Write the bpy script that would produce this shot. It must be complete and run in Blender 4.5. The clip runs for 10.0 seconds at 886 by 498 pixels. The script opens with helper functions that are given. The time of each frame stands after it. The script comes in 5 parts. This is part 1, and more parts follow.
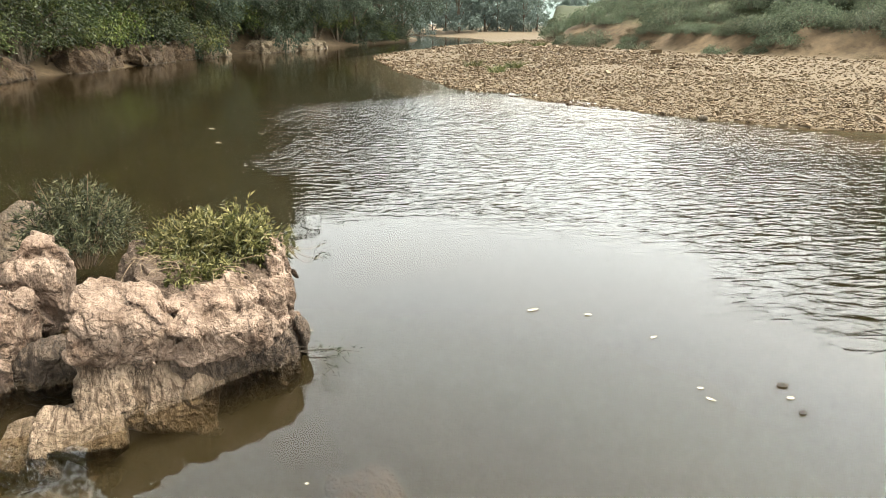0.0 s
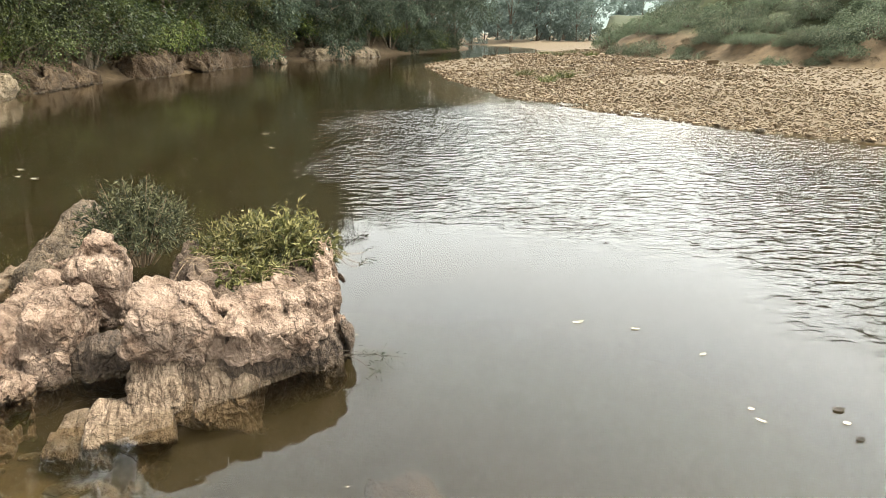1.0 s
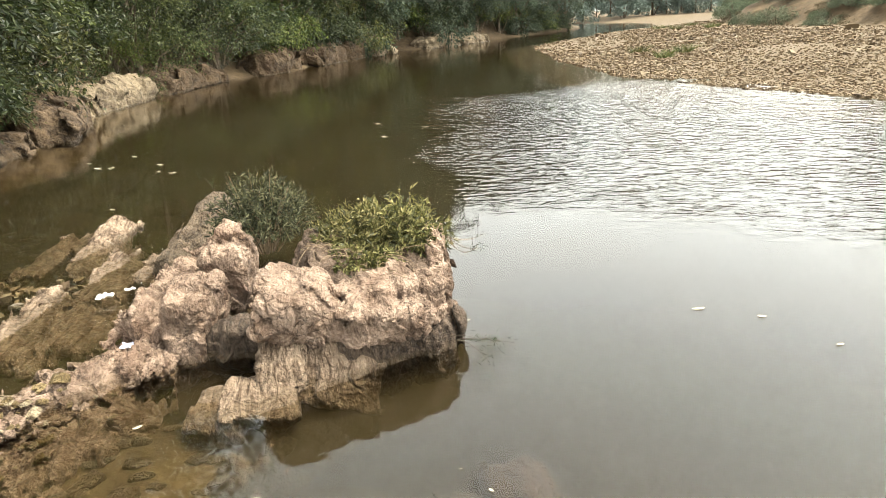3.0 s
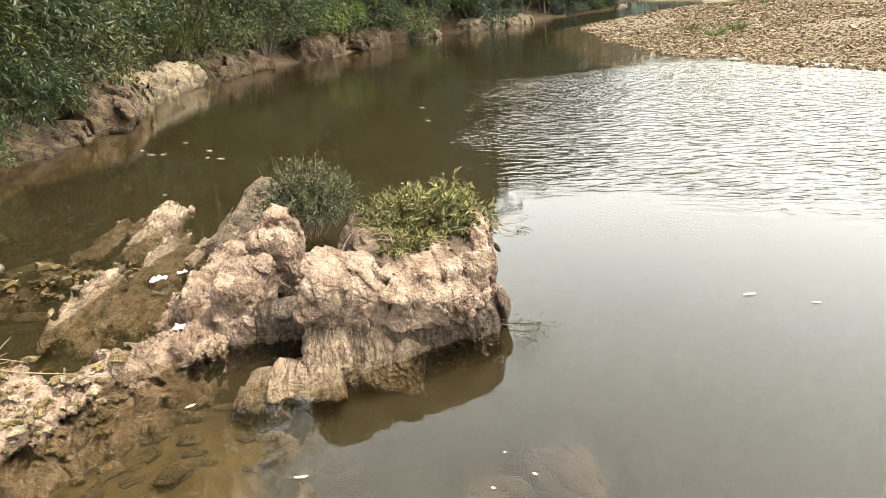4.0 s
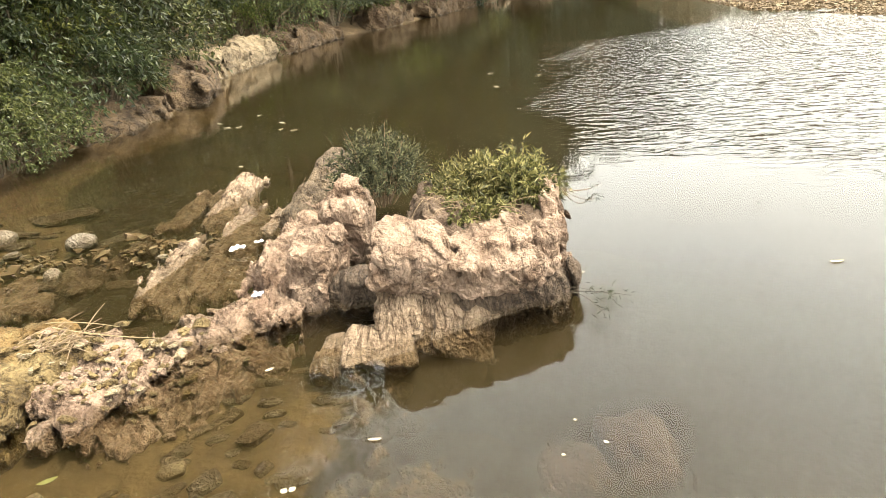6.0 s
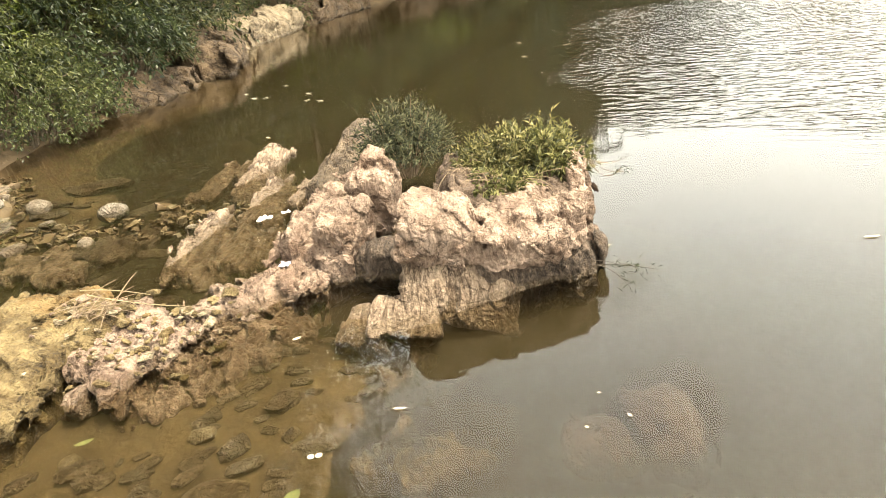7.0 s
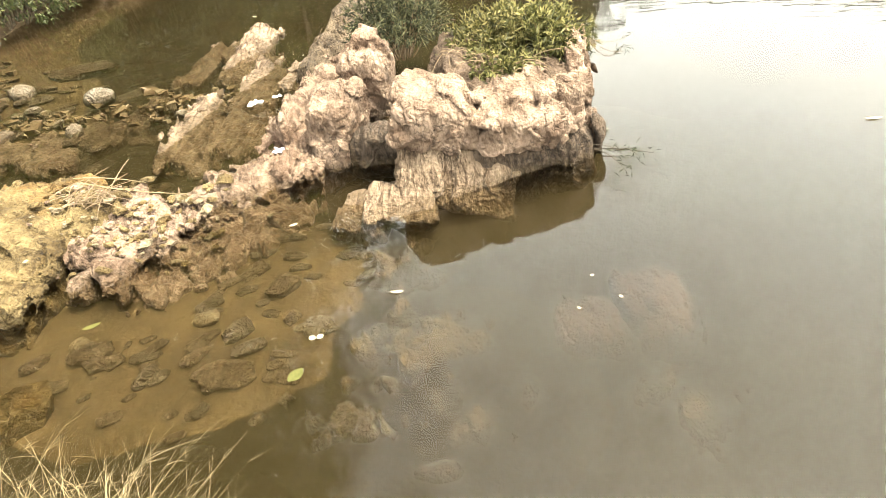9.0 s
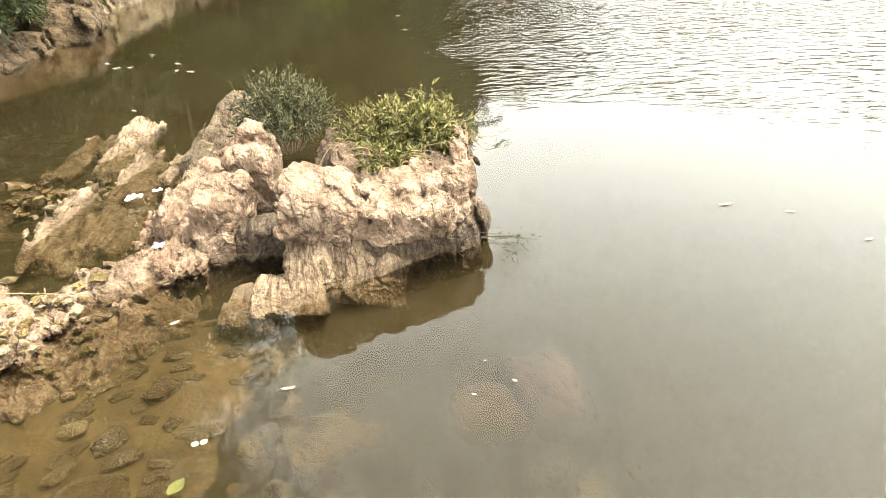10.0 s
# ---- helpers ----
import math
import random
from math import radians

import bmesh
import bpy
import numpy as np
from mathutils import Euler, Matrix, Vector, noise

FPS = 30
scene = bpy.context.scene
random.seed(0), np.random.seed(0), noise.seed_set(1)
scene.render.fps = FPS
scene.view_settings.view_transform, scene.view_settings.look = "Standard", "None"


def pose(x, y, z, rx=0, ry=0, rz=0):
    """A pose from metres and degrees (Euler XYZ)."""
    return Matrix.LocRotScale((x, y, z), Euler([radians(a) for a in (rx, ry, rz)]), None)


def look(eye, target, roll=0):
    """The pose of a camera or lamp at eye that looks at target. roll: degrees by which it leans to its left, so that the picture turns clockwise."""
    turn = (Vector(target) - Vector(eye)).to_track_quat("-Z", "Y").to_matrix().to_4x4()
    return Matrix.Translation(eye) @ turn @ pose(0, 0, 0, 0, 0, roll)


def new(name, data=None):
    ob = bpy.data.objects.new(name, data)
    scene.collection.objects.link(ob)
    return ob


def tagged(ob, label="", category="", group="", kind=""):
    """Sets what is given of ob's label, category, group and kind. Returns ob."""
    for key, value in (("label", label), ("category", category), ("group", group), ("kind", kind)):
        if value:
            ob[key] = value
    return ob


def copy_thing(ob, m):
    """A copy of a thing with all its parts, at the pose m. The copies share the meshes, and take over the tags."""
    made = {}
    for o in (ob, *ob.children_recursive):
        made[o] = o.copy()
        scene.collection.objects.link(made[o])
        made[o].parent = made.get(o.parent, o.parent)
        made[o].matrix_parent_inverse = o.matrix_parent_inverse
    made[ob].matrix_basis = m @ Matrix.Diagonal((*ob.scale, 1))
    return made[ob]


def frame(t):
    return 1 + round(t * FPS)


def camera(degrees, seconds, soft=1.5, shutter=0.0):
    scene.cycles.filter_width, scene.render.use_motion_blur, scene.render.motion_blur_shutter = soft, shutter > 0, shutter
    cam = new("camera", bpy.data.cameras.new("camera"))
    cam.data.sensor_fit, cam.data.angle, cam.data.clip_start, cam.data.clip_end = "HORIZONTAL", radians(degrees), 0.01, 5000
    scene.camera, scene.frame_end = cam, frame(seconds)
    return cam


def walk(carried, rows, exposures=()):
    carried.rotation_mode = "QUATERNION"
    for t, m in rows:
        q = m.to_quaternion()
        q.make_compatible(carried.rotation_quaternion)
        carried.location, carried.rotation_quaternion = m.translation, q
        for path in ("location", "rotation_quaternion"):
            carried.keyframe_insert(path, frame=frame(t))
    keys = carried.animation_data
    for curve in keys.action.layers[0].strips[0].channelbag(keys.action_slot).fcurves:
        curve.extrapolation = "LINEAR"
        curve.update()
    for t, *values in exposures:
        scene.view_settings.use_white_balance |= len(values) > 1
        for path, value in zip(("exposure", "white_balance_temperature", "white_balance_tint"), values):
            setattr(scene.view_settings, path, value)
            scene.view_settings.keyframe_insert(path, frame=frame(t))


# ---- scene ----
cam = camera(66.8, 10.0, soft=0.85)
EYE = 3.2
PATH = [
    (0.0, 0.02, -18.79, -0.01),
    (0.5, 1.56, -17.97, 0.63),
    (1.0, 4.14, -18.11, 0.28),
    (1.5, 6.91, -18.70, -0.81),
    (2.0, 8.67, -18.59, -1.38),
    (2.5, 11.51, -18.77, -2.54),
    (4.0, 18.21, -20.17, -4.81),
    (4.5, 20.16, -20.96, -5.79),
    (5.0, 21.98, -21.52, -6.58),
    (6.5, 25.86, -22.92, -7.71),
    (7.0, 27.50, -24.32, -8.18),
    (7.5, 31.57, -26.54, -10.58),
    (8.0, 33.60, -27.97, -11.62),
    (8.5, 33.21, -31.24, -11.59),
    (9.0, 28.78, -34.00, -9.20),
    (9.5, 18.94, -28.95, -5.49),
    (10.0, 17.04, -27.59, -5.16),
]
walk(cam, [(t, look((0, 0, EYE), (-math.sin(radians(yaw)) * math.cos(radians(pitch)), math.cos(radians(yaw)) * math.cos(radians(pitch)), EYE + math.sin(radians(pitch))), roll)) for t, yaw, pitch, roll in PATH],
     exposures=[(0.0, 0.08, 6700, 4), (2.5, 0.20, 6800, 4), (5.0, 0.38, 7100, 5), (8.0, 0.70, 7500, 4), (9.0, 0.82, 7400, 3), (9.5, 0.80, 7300, 2), (10.0, 0.78, 7300, 2)])

# ---- world and sun ----
SUN_EL, SUN_AZ = 66.0, 72.0  # degrees; the azimuth turns to the right from +y
world = bpy.data.worlds.new("hazy_sky")
scene.world = world
world.use_nodes = True
wn = world.node_tree.nodes
sky = wn.new("ShaderNodeTexSky")
sky.sky_type = "NISHITA"
sky.sun_disc = False
sky.sun_elevation = radians(SUN_EL)
sky.sun_rotation = radians(SUN_AZ)
sky.air_density, sky.dust_density, sky.ozone_density = 1.4, 7.0, 0.6
wn["Background"].inputs[1].default_value = 0.56
haze = wn.new("ShaderNodeHueSaturation")
haze.inputs["Saturation"].default_value = 0.22
world.node_tree.links.new(sky.outputs[0], haze.inputs["Color"])
# haze: the sky grows paler and brighter towards the horizon all round
way = wn.new("ShaderNodeTexCoord")
rise = wn.new("ShaderNodeSeparateXYZ")
low = wn.new("ShaderNodeMapRange")
glare = wn.new("ShaderNodeVectorMath")
glare.operation = "SCALE"
for i, v in enumerate((0.0, 0.75, 2.6, 1.0)):
    low.inputs[1 + i].default_value = v
world.node_tree.links.new(way.outputs["Generated"], rise.inputs[0])
world.node_tree.links.new(rise.outputs["Z"], low.inputs[0])
world.node_tree.links.new(haze.outputs[0], glare.inputs[0])
world.node_tree.links.new(low.outputs[0], glare.inputs["Scale"])
world.node_tree.links.new(glare.outputs[0], wn["Background"].inputs[0])
sun_data = bpy.data.lights.new("sun", "SUN")
sun_data.energy, sun_data.angle, sun_data.color = 3.4, radians(3), (1.0, 0.90, 0.74)
sun = new("sun", sun_data)
sd = Vector((math.sin(radians(SUN_AZ)) * math.cos(radians(SUN_EL)), math.cos(radians(SUN_AZ)) * math.cos(radians(SUN_EL)), math.sin(radians(SUN_EL))))
sun.matrix_world = look(sd * 200, (0, 0, 0))


# ---- materials ----
def material(name, rough=0.85, spec=0.3):
    m = bpy.data.materials.new(name)
    m.use_nodes = True
    b = m.node_tree.nodes["Principled BSDF"]
    b.inputs["Roughness"].default_value = rough
    b.inputs["Specular IOR Level"].default_value = spec
    return m, m.node_tree, b


def node(nt, kind, **given):
    n = nt.nodes.new("ShaderNode" + kind)
    for key, value in given.items():
        n.inputs[key.replace("_", " ")].default_value = value
    return n


def link(nt, a, b):
    nt.links.new(a, b)


def ramp(nt, fac, *stops):
    n = nt.nodes.new("ShaderNodeValToRGB")
    e = n.color_ramp.elements
    while len(e) < len(stops):
        e.new(0.5)
    for one, (at, col) in zip(e, stops):
        one.position, one.color = at, (*col, 1)
    link(nt, fac, n.inputs[0])
    return n.outputs[0]


def mixed(nt, fac, a, b, how="MIX"):
    n = nt.nodes.new("ShaderNodeMix")
    n.data_type, n.blend_type = "RGBA", how
    for value, socket in ((fac, n.inputs[0]), (a, n.inputs[6]), (b, n.inputs[7])):
        if isinstance(value, (int, float)):
            socket.default_value = value
        elif isinstance(value, tuple):
            socket.default_value = (*value, 1)
        else:
            link(nt, value, socket)
    return n.outputs[2]


def sums(nt, how, a, b):
    n = nt.nodes.new("ShaderNodeMath")
    n.operation = how
    for value, socket in ((a, n.inputs[0]), (b, n.inputs[1])):
        if isinstance(value, (int, float)):
            socket.default_value = value
        else:
            link(nt, value, socket)
    return n.outputs[0]


def spot(nt, scale, detail=5.0, rough=0.6, vec=None, distort=0.0):
    n = node(nt, "TexNoise", Scale=scale, Detail=detail, Roughness=rough, Distortion=distort)
    if vec is None:
        vec = nt.nodes.new("ShaderNodeNewGeometry").outputs["Position"]
    link(nt, vec, n.inputs["Vector"])
    return n.outputs["Fac"]


def bump(nt, b, height, strength, distance):
    n = node(nt, "Bump", Strength=strength, Distance=distance)
    link(nt, height, n.inputs["Height"])
    link(nt, n.outputs[0], b.inputs["Normal"])


def stretched(nt, scale, turn):
    """World places, turned and stretched, for grain that runs one way."""
    geo = nt.nodes.new("ShaderNodeNewGeometry")
    m = nt.nodes.new("ShaderNodeMapping")
    m.vector_type = "TEXTURE"
    m.inputs["Rotation"].default_value = [radians(a) for a in turn]
    m.inputs["Scale"].default_value = [1 / c for c in scale]
    link(nt, geo.outputs["Position"], m.inputs["Vector"])
    return m.outputs[0]


def rock_material(name, dark, mid, light, stain, bands=0.35, turn=(0, -4, 21), grain=1.0):
    fine = 0.02 + 0.28 * bands
    m, nt, b = material(name, 0.8, 0.3)
    lay = stretched(nt, (5.0 * grain, 0.9 * grain, 1.5 * grain), turn)
    band = spot(nt, 3.0, 5.0, 0.62, lay, 1.2)
    patch = spot(nt, 3.1 * grain, 8.0, 0.68, None, 0.4)
    crumb = spot(nt, 17.0 * grain, 7.0, 0.74)
    tone = sums(nt, "ADD", sums(nt, "MULTIPLY", band, bands), sums(nt, "MULTIPLY", patch, 0.84 - bands))
    tone = sums(nt, "ADD", tone, sums(nt, "MULTIPLY", crumb, 0.16))
    vein = spot(nt, 3.0, 4.0, 0.6, stretched(nt, (17.0 * grain, 2.2 * grain, 4.0 * grain), turn), 1.6)
    tone = sums(nt, "ADD", sums(nt, "MULTIPLY", tone, 1 - fine), sums(nt, "MULTIPLY", vein, fine))
    col = ramp(nt, tone, (0.35, dark), (0.435, mid), (0.54, light), (0.66, tuple(min(0.62, c * 1.35) for c in light)))
    col = mixed(nt, ramp(nt, spot(nt, 1.3 * grain, 6.0, 0.65), (0.53, (0, 0, 0)), (0.66, (0.5,) * 3)), col, stain)
    col = mixed(nt, ramp(nt, crumb, (0.30, (0.6,) * 3), (0.39, (0,) * 3)), col, dark)
    geo = nt.nodes.new("ShaderNodeNewGeometry")
    warp = nt.nodes.new("ShaderNodeVectorMath")
    warp.operation = "ADD"
    nz = node(nt, "TexNoise", Scale=3.5 * grain, Detail=5.0)
    link(nt, geo.outputs["Position"], nz.inputs["Vector"])
    link(nt, geo.outputs["Position"], warp.inputs[0])
    link(nt, nz.outputs["Color"], warp.inputs[1])
    vor = node(nt, "TexVoronoi", Scale=3.2 * grain, Randomness=1.0)
    vor.feature = "DISTANCE_TO_EDGE"
    link(nt, warp.outputs[0], vor.inputs["Vector"])
    gate = ramp(nt, spot(nt, 2.0 * grain, 3.0), (0.45, (0,) * 3), (0.6, (1,) * 3))
    crack = sums(nt, "MULTIPLY", ramp(nt, vor.outputs["Distance"], (0.0, (1,) * 3), (0.03, (0,) * 3)), gate)
    col = mixed(nt, sums(nt, "MULTIPLY", crack, 0.7), col, tuple(c * 0.3 for c in dark))
    # thin dark seams along the layers, and small pits
    seam = ramp(nt, sums(nt, "ABSOLUTE", sums(nt, "SUBTRACT", vein, 0.5), 0.0), (0.0, (1,) * 3), (0.018, (0,) * 3))
    seam = sums(nt, "MULTIPLY", seam, ramp(nt, patch, (0.42, (min(1.0, 0.1 + 1.3 * bands),) * 3), (0.54, (0.2 * bands,) * 3)))
    split = node(nt, "TexVoronoi", Scale=8.5 * grain, Randomness=1.0)
    split.feature = "DISTANCE_TO_EDGE"
    link(nt, warp.outputs[0], split.inputs["Vector"])
    split_gate = ramp(nt, spot(nt, 3.7 * grain, 3.0), (0.48, (0,) * 3), (0.56, (1,) * 3))
    seam = sums(nt, "MAXIMUM", seam, sums(nt, "MULTIPLY", ramp(nt, split.outputs["Distance"], (0.0, (1,) * 3), (0.035, (0,) * 3)), split_gate))
    col = mixed(nt, sums(nt, "MULTIPLY", seam, 0.6), col, tuple(c * 0.5 for c in dark))
    # wet below and just above the water line
    sep = nt.nodes.new("ShaderNodeSeparateXYZ")
    link(nt, geo.outputs["Position"], sep.inputs[0])
    wet = node(nt, "MapRange")
    edge = sums(nt, "ADD", sep.outputs["Z"], sums(nt, "MULTIPLY", spot(nt, 4.0), -0.14))
    link(nt, edge, wet.inputs[0])
    for i, v in enumerate((0.02, -0.03, 0.0, 1.0)):
        wet.inputs[1 + i].default_value = v
    col = mixed(nt, sums(nt, "MULTIPLY", wet.outputs[0], 0.45), col, (0.055, 0.036, 0.014))
    link(nt, col, b.inputs["Base Color"])
    link(nt, ramp(nt, wet.outputs[0], (0.0, (0.82,) * 3), (1.0, (0.35,) * 3)), b.inputs["Roughness"])
    chip = node(nt, "TexVoronoi", Scale=9.0 * grain, Randomness=1.0)
    link(nt, warp.outputs[0], chip.inputs["Vector"])
    chip2 = node(nt, "TexVoronoi", Scale=26.0 * grain, Randomness=1.0)
    link(nt, warp.outputs[0], chip2.inputs["Vector"])
    h = sums(nt, "ADD", sums(nt, "ADD", sums(nt, "MULTIPLY", band, 0.5), sums(nt, "MULTIPLY", vein, 2 * fine)), sums(nt, "ADD", sums(nt, "MULTIPLY", crumb, 0.45), sums(nt, "ADD", sums(nt, "MULTIPLY", crack, -0.5), sums(nt, "MULTIPLY", seam, -0.25))))
    h = sums(nt, "ADD", h, sums(nt, "ADD", sums(nt, "MULTIPLY", chip.outputs["Distance"], 0.9), sums(nt, "MULTIPLY", chip2.outputs["Distance"], 0.22)))
    bump(nt, b, h, 1.0, 0.062 / grain)
    return m


def leaf_material(name, deep, fresh, pale, rough=0.45, thin=0.35):
    m, nt, b = material(name, rough, 0.4)
    geo = nt.nodes.new("ShaderNodeNewGeometry")
    oi = nt.nodes.new("ShaderNodeObjectInfo")
    tone = sums(nt, "ADD", sums(nt, "MULTIPLY", geo.outputs["Random Per Island"], 0.6), sums(nt, "MULTIPLY", spot(nt, 0.35, 3.0), 0.4))
    col = ramp(nt, tone, (0.2, deep), (0.55, fresh), (0.86, pale))
    hsv = node(nt, "HueSaturation")
    link(nt, sums(nt, "ADD", 0.48, sums(nt, "MULTIPLY", oi.outputs["Random"], 0.035)), hsv.inputs["Hue"])
    link(nt, sums(nt, "ADD", 0.8, sums(nt, "MULTIPLY", oi.outputs["Random"], 0.4)), hsv.inputs["Value"])
    link(nt, col, hsv.inputs["Color"])
    link(nt, hsv.outputs[0], b.inputs["Base Color"])
    tr = nt.nodes.new("ShaderNodeBsdfTranslucent")
    link(nt, hsv.outputs[0], tr.inputs[0])
    mix = nt.nodes.new("ShaderNodeMixShader")
    mix.inputs[0].default_value = thin
    link(nt, b.outputs[0], mix.inputs[1])
    link(nt, tr.outputs[0], mix.inputs[2])
    link(nt, mix.outputs[0], nt.nodes["Material Output"].inputs[0])
    return m


def plain_material(name, a, b_, scale, rough=0.85, strength=0.3, dist=0.01, spec=0.3):
    m, nt, b = material(name, rough, spec)
    n = spot(nt, scale, 5.0)
    n2 = spot(nt, scale * 0.13, 3.0)
    tone = sums(nt, "ADD", sums(nt, "MULTIPLY", n, 0.6), sums(nt, "MULTIPLY", n2, 0.4))
    link(nt, ramp(nt, tone, (0.36, a), (0.62, b_)), b.inputs["Base Color"])
    bump(nt, b, n, strength, dist)
    return m


ROCK_PINK = rock_material("pink_banded_rock", (0.036, 0.021, 0.013), (0.128, 0.081, 0.053), (0.285, 0.203, 0.150), (0.098, 0.050, 0.028), 0.28)
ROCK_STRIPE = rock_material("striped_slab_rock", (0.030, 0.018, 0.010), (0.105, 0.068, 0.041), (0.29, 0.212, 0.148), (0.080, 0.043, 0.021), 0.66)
# brown striped rock, its colour darkened further for shade under the overhang
ROCK_BASE_SHADED = rock_material("brown_striped_rock_shaded", (0.012, 0.008, 0.005), (0.044, 0.030, 0.020), (0.115, 0.082, 0.058), (0.042, 0.024, 0.012), 0.66)
ROCK_SOIL = rock_material("root_bound_soil", (0.022, 0.013, 0.008), (0.075, 0.048, 0.031), (0.155, 0.108, 0.076), (0.062, 0.034, 0.018), 0.12, (0, -4, 21), 1.8)
ROCK_GREY = rock_material("grey_banded_rock", (0.0179, 0.0121, 0.0073), (0.0569, 0.0396, 0.0241), (0.1435, 0.1061, 0.0703), (0.0546, 0.0307, 0.0143), 0.5)
ROCK_YELLOW = rock_material("yellow_weathered_rock", (0.018, 0.011, 0.004), (0.078, 0.050, 0.017), (0.170, 0.124, 0.058), (0.16, 0.078, 0.014), 0.2)
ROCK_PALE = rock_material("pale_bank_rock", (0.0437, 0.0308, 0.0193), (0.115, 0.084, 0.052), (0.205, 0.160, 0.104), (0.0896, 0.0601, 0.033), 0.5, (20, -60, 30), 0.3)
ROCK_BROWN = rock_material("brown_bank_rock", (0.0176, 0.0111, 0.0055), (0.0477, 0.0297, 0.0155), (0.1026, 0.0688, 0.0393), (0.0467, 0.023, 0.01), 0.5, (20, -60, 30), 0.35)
LEAF_TREE = leaf_material("tree_leaf", (0.011, 0.017, 0.0065), (0.030, 0.043, 0.015), (0.072, 0.084, 0.032))
LEAF_FRESH = leaf_material("fresh_leaf", (0.017, 0.027, 0.0045), (0.068, 0.088, 0.014), (0.16, 0.17, 0.045))
LEAF_BANK = leaf_material("bank_leaf", (0.016, 0.022, 0.0065), (0.052, 0.064, 0.017), (0.135, 0.145, 0.052))
# leaves of the farther bank, greyed to paint in the haze of distance
LEAF_MID_HAZE = leaf_material("mid_haze_leaf", (0.028, 0.041, 0.026), (0.052, 0.070, 0.044), (0.085, 0.104, 0.064), 0.7)
# distant leaves: haze painted in as a pale, bluish, low-contrast leaf colour
LEAF_FAR_HAZE = leaf_material("far_haze_leaf", (0.135, 0.17, 0.15), (0.165, 0.205, 0.18), (0.195, 0.24, 0.205), 0.9)
LEAF_SHRUB = leaf_material("shrub_leaf", (0.013, 0.018, 0.007), (0.054, 0.062, 0.027), (0.21, 0.215, 0.115), 0.65)
LEAF_OLIVE = leaf_material("olive_shrub_leaf", (0.022, 0.026, 0.008), (0.098, 0.100, 0.029), (0.38, 0.35, 0.15))
# slope bushes: green lightened and greyed, with the haze put into the colour
LEAF_HILL_HAZE = leaf_material("hill_haze_leaf", (0.040, 0.056, 0.034), (0.092, 0.117, 0.066), (0.17, 0.186, 0.115), 0.7)
LEAF_DRY = leaf_material("dry_scrub_leaf", (0.05, 0.04, 0.022), (0.11, 0.088, 0.05), (0.18, 0.15, 0.085), 0.8)
BARK = plain_material("bark", (0.05, 0.038, 0.026), (0.16, 0.125, 0.09), 9.0, 0.9, 0.6, 0.03)
TWIG = plain_material("dry_twig", (0.10, 0.07, 0.045), (0.26, 0.19, 0.12), 30.0)
STRAW = plain_material("dry_grass", (0.159, 0.117, 0.0608), (0.29, 0.234, 0.14), 20.0)
WHITE_PLASTIC = plain_material("white_plastic", (0.42, 0.42, 0.42), (0.66, 0.66, 0.65), 8.0, 0.4, 0.2, 0.01, 0.5)
BLUE_PLASTIC = plain_material("bluish_plastic", (0.35, 0.37, 0.50), (0.62, 0.62, 0.70), 25.0, 0.35, 0.2, 0.01, 0.5)
PALE_LEAF = plain_material("pale_fallen_leaf", (0.44, 0.4, 0.288), (0.64, 0.608, 0.496), 30.0, 0.6)
YELLOW_LEAF = plain_material("yellow_fallen_leaf", (0.09, 0.095, 0.028), (0.16, 0.16, 0.05), 30.0, 0.6)
DARK_LEAF = plain_material("dark_wet_leaf", (0.02, 0.017, 0.012), (0.06, 0.045, 0.03), 30.0, 0.5)
STONE_MIX = rock_material("river_stone", (0.0414, 0.0287, 0.0175), (0.123, 0.0922, 0.0595), (0.2244, 0.1853, 0.1351), (0.1384, 0.08, 0.0364), 0.3)


def cobble_material():
    m, nt, b = material("bar_cobble", 0.85, 0.25)
    geo = nt.nodes.new("ShaderNodeNewGeometry")
    col = ramp(nt, geo.outputs["Random Per Island"], (0.0, (0.045, 0.033, 0.021)), (0.25, (0.085, 0.059, 0.034)), (0.55, (0.125, 0.089, 0.051)), (0.85, (0.165, 0.126, 0.078)), (1.0, (0.235, 0.20, 0.145)))
    col = mixed(nt, sums(nt, "MULTIPLY", spot(nt, 9.0), 0.5), col, (0.09, 0.058, 0.03))
    link(nt, col, b.inputs["Base Color"])
    bump(nt, b, spot(nt, 25.0), 0.5, 0.02)
    return m


COBBLE = cobble_material()


